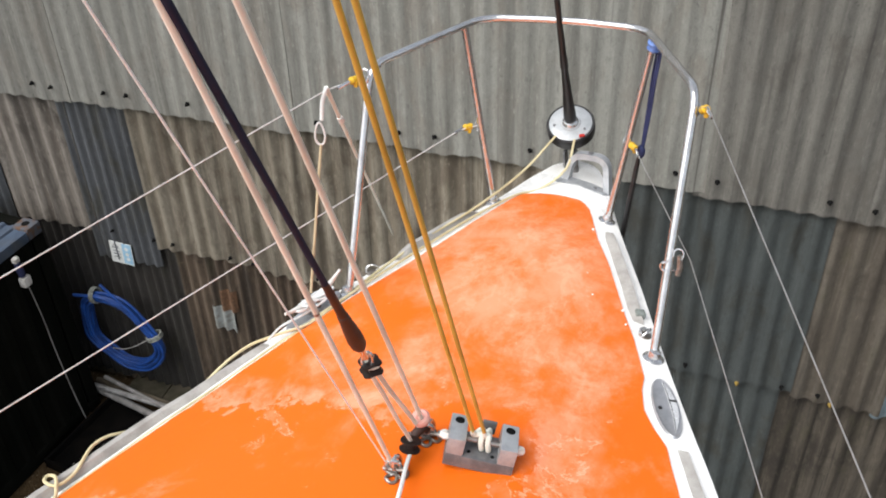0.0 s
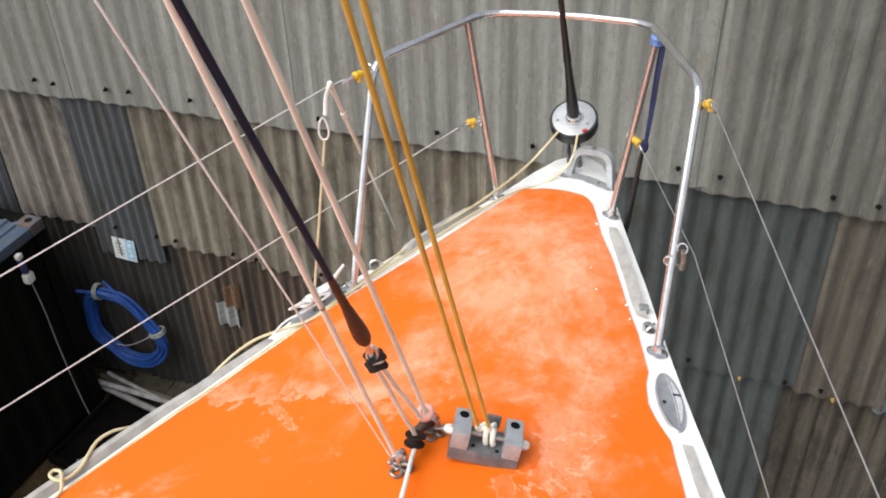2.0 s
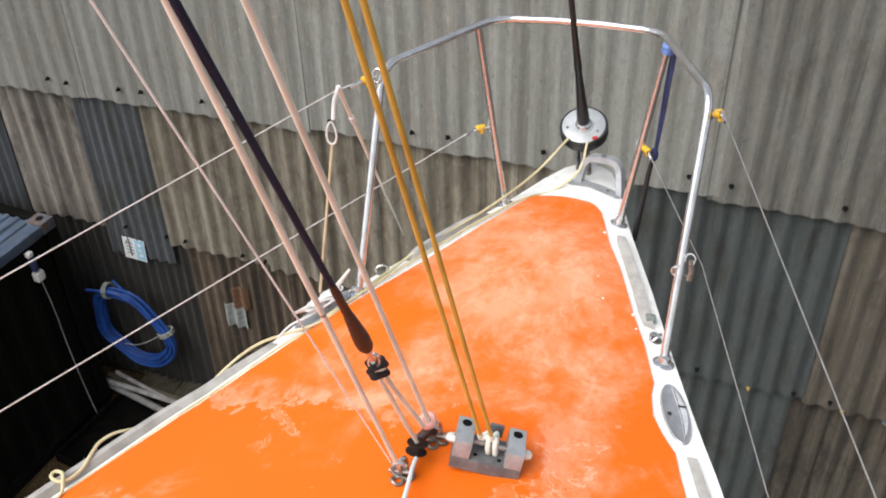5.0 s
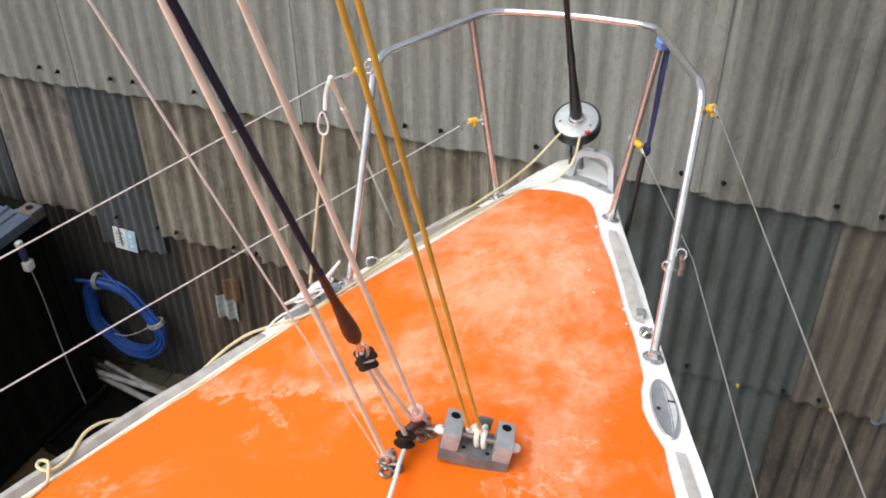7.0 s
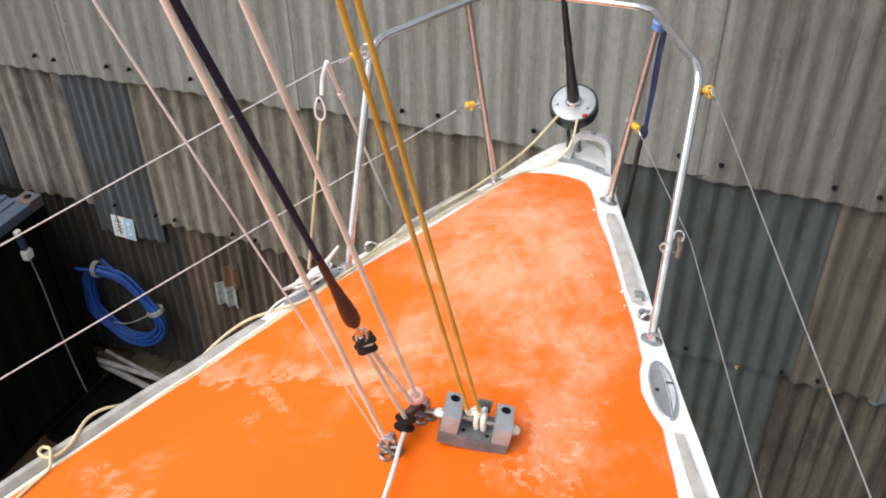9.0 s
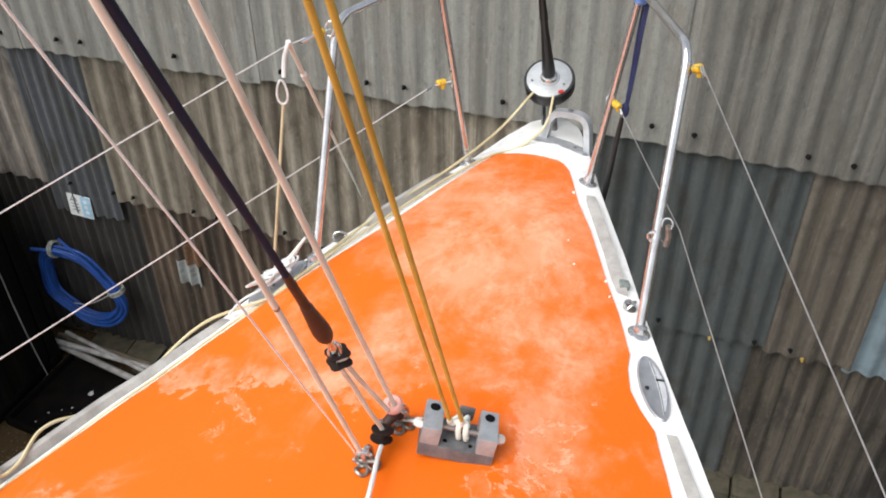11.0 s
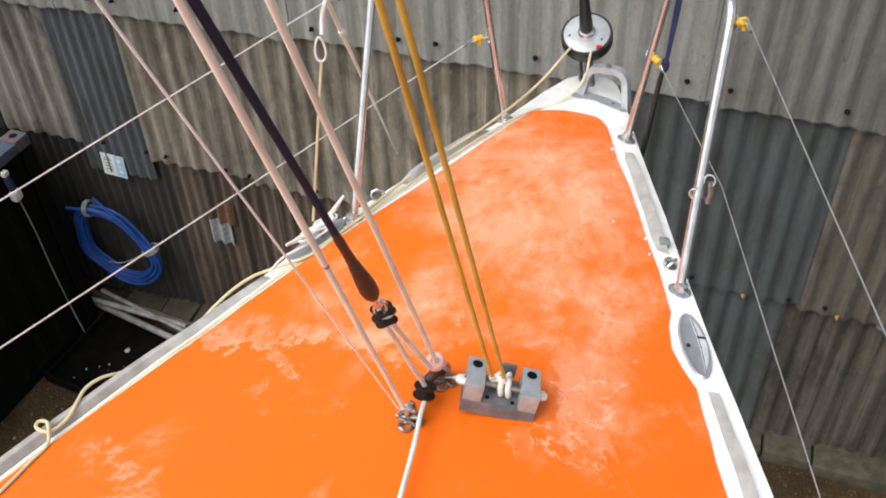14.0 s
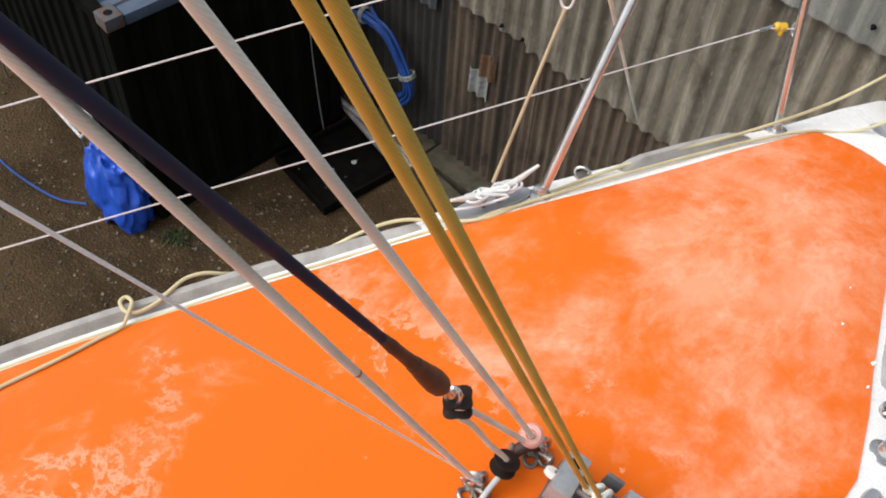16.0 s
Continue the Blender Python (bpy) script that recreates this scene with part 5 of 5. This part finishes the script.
q = [DR + FD * s for s in (0.03, 0.06, 0.12, 0.22, 0.34, 0.345, 0.42, 0.6, 1.5, 5.5)]
tube(bm, q, [0.024, 0.025, 0.021, 0.0165, 0.0125, 0.0155, 0.0125, 0.0105, 0.0105, 0.0105], 14)
part("cover", bm, BLACK, forestay)
bm = bmesh.new()
tube(bm, [DR + FD * 0.012, DR + FD * 0.035], 0.012, 12)
part("stud", bm, STEEL, forestay)

# ---- furling line: cream rope led aft down the port side and back
furling = thing("furling_line", "cream yellow furling line lying along port deck edge", "rope", (-0.5, 0, 0.02))


def on_deck(x, y, lift=0.010):
    return (x, y, deck(x, y) + lift)


lead1 = [DR + Vector((-0.04, -0.075, -0.025)), (-0.155, 0.90, 0.085), (-0.265, 0.63, 0.045), (-0.375, 0.37, 0.032), on_deck(-0.455, 0.12), on_deck(-0.515, -0.15), (-0.603, -0.25, 0.008), (-0.661, -0.293, -0.008), (-0.698, -0.339, -0.026), (-0.727, -0.39, -0.048), (-0.757, -0.447, -0.078), (-0.805, -0.53, -0.115), (-0.842, -0.62, -0.115),
         (-0.848, -0.694, -0.074), (-0.869, -0.735, -0.060), (-0.882, -0.78, -0.057), (-0.877, -0.824, -0.060), (-0.869, -0.87, -0.066), (-0.874, -0.914, -0.068), (-0.892, -0.935, -0.066), (-0.922, -0.93, -0.064), (-0.925, -0.912, -0.062), (-0.901, -0.912, -0.060),
         (-0.878, -0.938, -0.062), on_deck(-0.865, -0.966, 0.014), on_deck(-0.868, -1.024, 0.014), on_deck(-0.870, -1.096, 0.014), on_deck(-0.885, -1.225, 0.014), on_deck(-0.89, -1.29, 0.014), on_deck(-0.93, -1.45, 0.014), on_deck(-0.95, -2.0), on_deck(-1.05, -2.8)]
bm = bmesh.new()
tube(bm, smooth_line(lead1, 7), 0.0046, 8)
part("strand", bm, CREAM_ROPE, furling)
lead2 = [DR + Vector((0.035, -0.08, -0.03)), (0.0, 0.99, 0.085), (-0.075, 0.90, 0.030), on_deck(-0.155, 0.80, 0.015), on_deck(-0.25, 0.605, 0.014), on_deck(-0.345, 0.35, 0.014), on_deck(-0.435, 0.10, 0.014), on_deck(-0.485, -0.05, 0.010), on_deck(-0.515, -0.12, 0.008), on_deck(-0.538, -0.18, 0.007), on_deck(-0.600, -0.28, 0.005), on_deck(-0.645, -0.37, 0.004),
         on_deck(-0.672, -0.427, 0.003), on_deck(-0.757, -0.625, 0.003), on_deck(-0.833, -0.84, 0.003), on_deck(-0.935, -1.135, 0.003), on_deck(-1.068, -1.6, 0.003), on_deck(-1.22, -2.4, 0.003)]
bm = bmesh.new()
tube(bm, smooth_line(lead2, 7), 0.0046, 8)
part("strand", bm, CREAM_ROPE, furling)

# ---- anchor block for the yellow halyards
BA, BB = Vector((0.104, -0.616, 0.144)), Vector((0.222, -0.588, 0.114))
mid = (BA + BB) / 2
ax = Vector((BB.x - BA.x, BB.y - BA.y, -0.027)).normalized()
ay = Vector((0, 0, 1)).cross(ax).normalized()
az = ax.cross(ay)
TURN = Matrix((ax, ay, az)).transposed()
floor_z = deck(mid.x, mid.y) + 0.009
base_c = Vector((mid.x, mid.y, floor_z)) - ay * 0.034 - ax * 0.008
BH = 0.035
lift7 = BH - 0.026
block = thing("deck_block", "machined grey alloy halyard block bolted to deck", "deck block", base_c)
bm = bmesh.new()
box(bm, base_c + TURN @ Vector((0, 0, BH / 2)), (0.168, 0.094, BH), TURN, 0.002)
plate = part("base", bm, ALLOY_DARK, block, "dull grey base plate")
for dx, dy in ((-0.028, -0.024), (0.030, -0.026), (0.028, 0.026)):
    bm = bmesh.new()
    lathe(bm, base_c + TURN @ Vector((dx, dy, BH - 0.0005)), (0, 0, 1), [(0, 0.0055), (0.0015, 0.005)], 10)
    part("bolt_hole", bm, RUBBER, plate)
for s in (-1, 1):
    bm = bmesh.new()
    box(bm, base_c + TURN @ Vector((s * 0.0625, 0, 0.050 + lift7)), (0.042, 0.0935, 0.0485), TURN, 0.003)
    cheek = part("cheek", bm, ALLOY, block)
    bm = bmesh.new()
    lathe(bm, base_c + TURN @ Vector((s * 0.0625, 0.024, 0.0738 + lift7)), az, [(0, 0.0118), (0.0012, 0.0118)], 18)
    part("bore", bm, RUBBER, cheek, "black bore")
bm = bmesh.new()
tube(bm, [base_c + TURN @ Vector((s, -0.006, 0.050 + lift7)) for s in (-0.088, -0.03, 0.03, 0.088)], 0.0075, 12)
part("pin", bm, STEEL_DULL, block)
for s in (-1, 1):
    bm = bmesh.new()
    lathe(bm, base_c + TURN @ Vector((s * 0.0838, -0.006, 0.046 + lift7)), TURN @ Vector((s, 0, 0)), [(0, 0.0122), (0.012, 0.0122), (0.016, 0.010), (0.020, 0.007)], 6)
    part("nut", bm, WHITE_PLASTIC, block, "white nylon nut")
bm = bmesh.new()
box(bm, base_c + TURN @ Vector((0.012, 0.051, 0.05 + lift7)), (0.035, 0.008, 0.036), TURN, 0.002)
part("stop", bm, ALLOY_DARK, block)

YD = [Vector((0.0440, -0.4772, 0.8777)).normalized(), Vector((0.0407, -0.4771, 0.8779)).normalized()]
YP = [Vector((0.1526, -0.6044, 0.0733)), Vector((0.1802, -0.6019, 0.0743))]
for k in (0, 1):
    hal = thing("yellow_halyard", "golden yellow braided halyard with white whipped eye", "rope", YP[k], group="yellow halyards")
    bm = bmesh.new()
    pts = [YP[k] + YD[k] * s for s in (0.03, 0.1, 0.3, 0.6, 1.0, 1.5, 2.0, 3.0, 4.5, 6.0)]
    tube(bm, pts, 0.0047, 10)
    part("rope", bm, YELLOW_ROPE, hal)
    bm = bmesh.new()
    foot = base_c + TURN @ Vector((-0.002 + 0.017 * k, 0.004, 0.050 + lift7))
    dn = (foot - (YP[k] + YD[k] * 0.045)).normalized()
    front = [YP[k] + YD[k] * 0.10, YP[k] + YD[k] * 0.07, foot + Vector((0.002, -0.010, 0.022)), foot + Vector((0.003, -0.019, 0.002)), foot + Vector((0.003, -0.016, -0.018)), foot + Vector((0, 0.0, -0.022))]
    back = [YP[k] + YD[k] * 0.08, foot + Vector((-0.002, 0.014, 0.020)), foot + Vector((-0.002, 0.016, -0.004)), foot + Vector((0, 0.0, -0.022))]
    tube(bm, smooth_line(front, 5), [0.0052] + [0.0068] * 20 + [0.0072] * 4 + [0.005], 10)
    tube(bm, smooth_line(back, 5), 0.0052, 8)
    part("whipped_eye", bm, PINK_ROPE, hal, "white whipped eye")


# ---- bow shackles on deck with pinkish halyards
def deck_shackle(x, y, label, donut):
    d = deck(x, y) + 0.009
    s = thing("deck_shackle", label, "shackle", (x, y, d), group="deck shackles")
    bm = bmesh.new()
    for k, (px, py) in enumerate(((-0.014, 0.012), (0.018, 0.004), (0.0, -0.018))):
        tube(bm, [Vector((x + px, y + py, d + 0.006)) + Vector((0.0135 * math.cos(a), 0.0135 * math.sin(a), 0.003 * math.sin(2 * a))) for a in [2 * math.pi * j / 16 for j in range(16)]], 0.0048, 8, closed=True)
    part("pad_eye", bm, STEEL_DULL, s, "worn steel pad eye")
    for k, turn in enumerate((0.3, 1.5)):
        bm = bmesh.new()
        c = Vector((x + 0.004 * k, y - 0.002 + 0.012 * k, d + 0.030))
        t = Vector((math.cos(turn), math.sin(turn), 0))
        tube(bm, [c + t * (0.017 * math.sin(a)) + Vector((0, -0.008 * math.cos(a), 0.024 * math.cos(a))) for a in [math.pi * (-0.85 + 1.7 * j / 16) for j in range(17)]], 0.0055, 8)
        part("bow", bm, STEEL, s, "steel shackle bow")
    bm = bmesh.new()
    tube(bm, [(x - 0.026, y - 0.004, d + 0.018), (x + 0.028, y + 0.002, d + 0.020)], 0.0055, 10)
    lathe(bm, (x + 0.026, y + 0.002, d + 0.020), (1, 0.1, 0), [(0, 0.010), (0.007, 0.010)], 10)
    part("pin", bm, STEEL_DULL, s)
    if donut:
        bm = bmesh.new()
        tube(bm, smooth_line([(0.002, -0.668, 0.094), (0.008, -0.648, 0.108), (0.020, -0.628, 0.116), (0.026, -0.612, 0.100)], 4), [0.006] + [0.0125] * 11 + [0.007], 10)
        part("seizing", bm, BROWN_SLEEVE, s, "dark brown seizing")
        bm = bmesh.new()
        c = Vector((0.0180, -0.6345, 0.150))
        axd = YD[0]
        lathe(bm, c, axd, [(-0.008, 0.010), (-0.012, 0.017), (-0.006, 0.023), (0.004, 0.0235), (0.010, 0.019), (0.010, 0.010), (0.004, 0.007)], 24)
        part("parrel_ball", bm, PINK, s, "faded pink plastic collar")
    return d


d1 = deck_shackle(-0.006, -0.757, "stainless shackle and pad eye on orange deck", False)
d2 = deck_shackle(0.026, -0.612, "stainless shackle with faded pink collar", True)
for p, d, s0 in ((Vector((-0.0155, -0.7170, 0.0274)), Vector((0.0504, -0.4638, 0.8845)), 0.085), (Vector((0.0169, -0.5991, 0.0861)), Vector((0.0493, -0.4898, 0.8704)), 0.055)):
    hal = thing("halyard", "worn pinkish white braided halyard", "rope", p, group="pinkish halyards")
    bm = bmesh.new()
    d.normalize()
    tube(bm, [p + d * s for s in (s0, 0.2, 0.5, 0.9, 1.4, 2.0, 3.0, 4.5, 6.0)], 0.0055, 10)
    part("rope", bm, PINK_ROPE, hal)
    bm = bmesh.new()
    e = p + d * (s0 - 0.016)
    tube(bm, [e + Vector((0.010 * math.cos(a), 0.004 * math.cos(a), 0.018 * math.sin(a))) for a in [2 * math.pi * j / 14 for j in range(14)]], 0.006, 8, closed=True)
    part("eye_splice", bm, PINK_ROPE, hal)
    if s0 > 0.08:
        bm = bmesh.new()
        tube(bm, [p + d * 0.816, p + d * 0.821, p + d * 0.826], [0.0054, 0.0058, 0.0054], 10)
        part("mark", bm, STEEL_DULL, hal, "dark worn mark")
bm = bmesh.new()
WP, WD = Vector((-0.0321, -0.7076, 0.0207)), Vector((0.0520, -0.5102, 0.8585)).normalized()
tube(bm, [WP + WD * s for s in (0.08, 0.3, 0.8, 1.5, 2.5, 4.0, 6.0)], 0.0017, 8)
solo("thin_white_line", bm, BRIGHT_ROPE, "thin white line running aloft from deck shackle", "line", WP)

# ---- inner stay: dark covered wire ending in a brown sleeve, sheave and lashing
SH = Vector((0.015, -0.880, 0.482))
BD = Vector((0.0533, -0.5181, 0.8537)).normalized()
inner = thing("inner_stay", "dark covered inner stay with brown tapered sleeve", "stay", SH)


def along_stay(s):
    return Vector((0.0127, -0.8793, 0.4859)) + BD * s


bm = bmesh.new()
tube(bm, [along_stay(s) for s in (0.34, 0.45, 0.6, 0.9, 1.3, 1.8, 2.6, 4.0, 5.5)], 0.0062, 12)
part("cover", bm, DARK_CABLE, inner)
bm = bmesh.new()
tube(bm, [along_stay(s) for s in (0.085, 0.09, 0.105, 0.13, 0.165, 0.20, 0.235, 0.236, 0.27, 0.32, 0.321, 0.365)], [0.008, 0.012, 0.0162, 0.0172, 0.0155, 0.0128, 0.0108, 0.0096, 0.0086, 0.0078, 0.0086, 0.0066], 16)
part("sleeve", bm, BROWN_SLEEVE, inner, "brown tapered rubber sleeve")
bm = bmesh.new()
tube(bm, [along_stay(0.088), along_stay(0.055), along_stay(0.04)], [0.0075, 0.0065, 0.0085], 10)
e0 = along_stay(0.022)
tube(bm, [e0 + Vector((0.010 * math.cos(a), 0.004 * math.cos(a), 0.020 * math.sin(a))) for a in [2 * math.pi * j / 14 for j in range(14)]], 0.0042, 8, closed=True)
part("eye", bm, STEEL, inner)


def sheave(c, axis, r, label, lobes=0.0):
    s = thing("rope_sheave", label, "sheave", c, group="black sheaves")
    bm = bmesh.new()
    axis = Vector(axis).normalized()
    lathe(bm, c, axis, [(-0.013, r * 0.45), (-0.013, r), (-0.010, r * 1.02), (-0.005, r * 0.6), (0.005, r * 0.6), (0.010, r * 1.02), (0.013, r), (0.013, r * 0.45)], 28)
    for v in bm.verts:
        out = v.co - c
        out -= axis * out.dot(axis)
        if out.length > r * 0.8:
            a = math.atan2(out.dot(axis.cross(Vector((1, 0, 0))).normalized()), out.x)
            v.co += out * (lobes * math.cos(4 * a))
    part("wheel", bm, DARK_BROWN, s)
    bm = bmesh.new()
    lathe(bm, c, axis, [(-0.014, 0.008), (0.014, 0.008)], 12)
    part("bush", bm, BROWN_SLEEVE, s)


sheave(SH, (-0.08, -0.04, 1.0), 0.0235, "dark lobed plastic sheave hanging below brown sleeve", 0.13)
FL = Vector((0.014, -0.698, 0.117))
sheave(FL, (0.10, 0.30, 1.0), 0.0255, "black plastic ring sheave near orange deck")
lash = thing("lashing", "worn white rope lashing between sheave and deck", "rope", SH)
bm = bmesh.new()
tube(bm, smooth_line([SH + Vector((-0.012, 0.0, 0.018)), SH + Vector((0.004, -0.006, -0.018)), SH.lerp(FL, 0.3) + Vector((0, -0.004, 0)), SH.lerp(FL, 0.65), FL + Vector((0, 0.002, 0.012)), FL + Vector((0.004, -0.01, -0.014))], 6), 0.0054, 8)
part("rope", bm, PINK_ROPE, lash)
bm = bmesh.new()
tube(bm, smooth_line([SH + Vector((0.006, 0.006, -0.010)), SH.lerp(Vector((0.012, -0.632, 0.118)), 0.35), SH.lerp(Vector((0.012, -0.632, 0.118)), 0.7), Vector((0.012, -0.632, 0.118)), Vector((0.012, -0.618, 0.100))], 6), 0.0054, 8)
part("rope", bm, PINK_ROPE, lash)
bm = bmesh.new()
tube(bm, smooth_line([SH + Vector((-0.015, 0.004, 0.002)), SH + Vector((0, -0.014, 0.005)), SH + Vector((0.015, 0.0, 0.003)), SH + Vector((0, 0.014, -0.002)), SH + Vector((-0.014, 0.006, 0.002))], 5), 0.0045, 8)
part("turn", bm, PINK_ROPE, lash)
bm = bmesh.new()
tube(bm, smooth_line([FL + Vector((0.006, -0.012, -0.008)), FL + Vector((0.012, -0.06, -0.012)), Vector((0.044, -0.85, 0.102)), Vector((0.075, -1.05, 0.10)), Vector((0.14, -1.5, 0.102)), Vector((0.24, -2.2, 0.102))], 6), 0.0054, 8)
solo("tail_line", bm, WHITE_ROPE, "clean white line led aft over orange deck", "rope", FL)
bm = bmesh.new()
tube(bm, smooth_line([Vector((-0.005, -0.655, 0.095)), FL + Vector((-0.02, 0.045, -0.006)), FL + Vector((-0.012, 0.03, -0.004))], 5), 0.005, 8)
lathe(bm, Vector((-0.002, -0.64, 0.092)), (0, 1, 0.2), [(0, 0.008), (0.014, 0.008)], 8)
solo("link_shackle", bm, STEEL_DULL, "small steel link joining sheave and shackle", "shackle", FL)
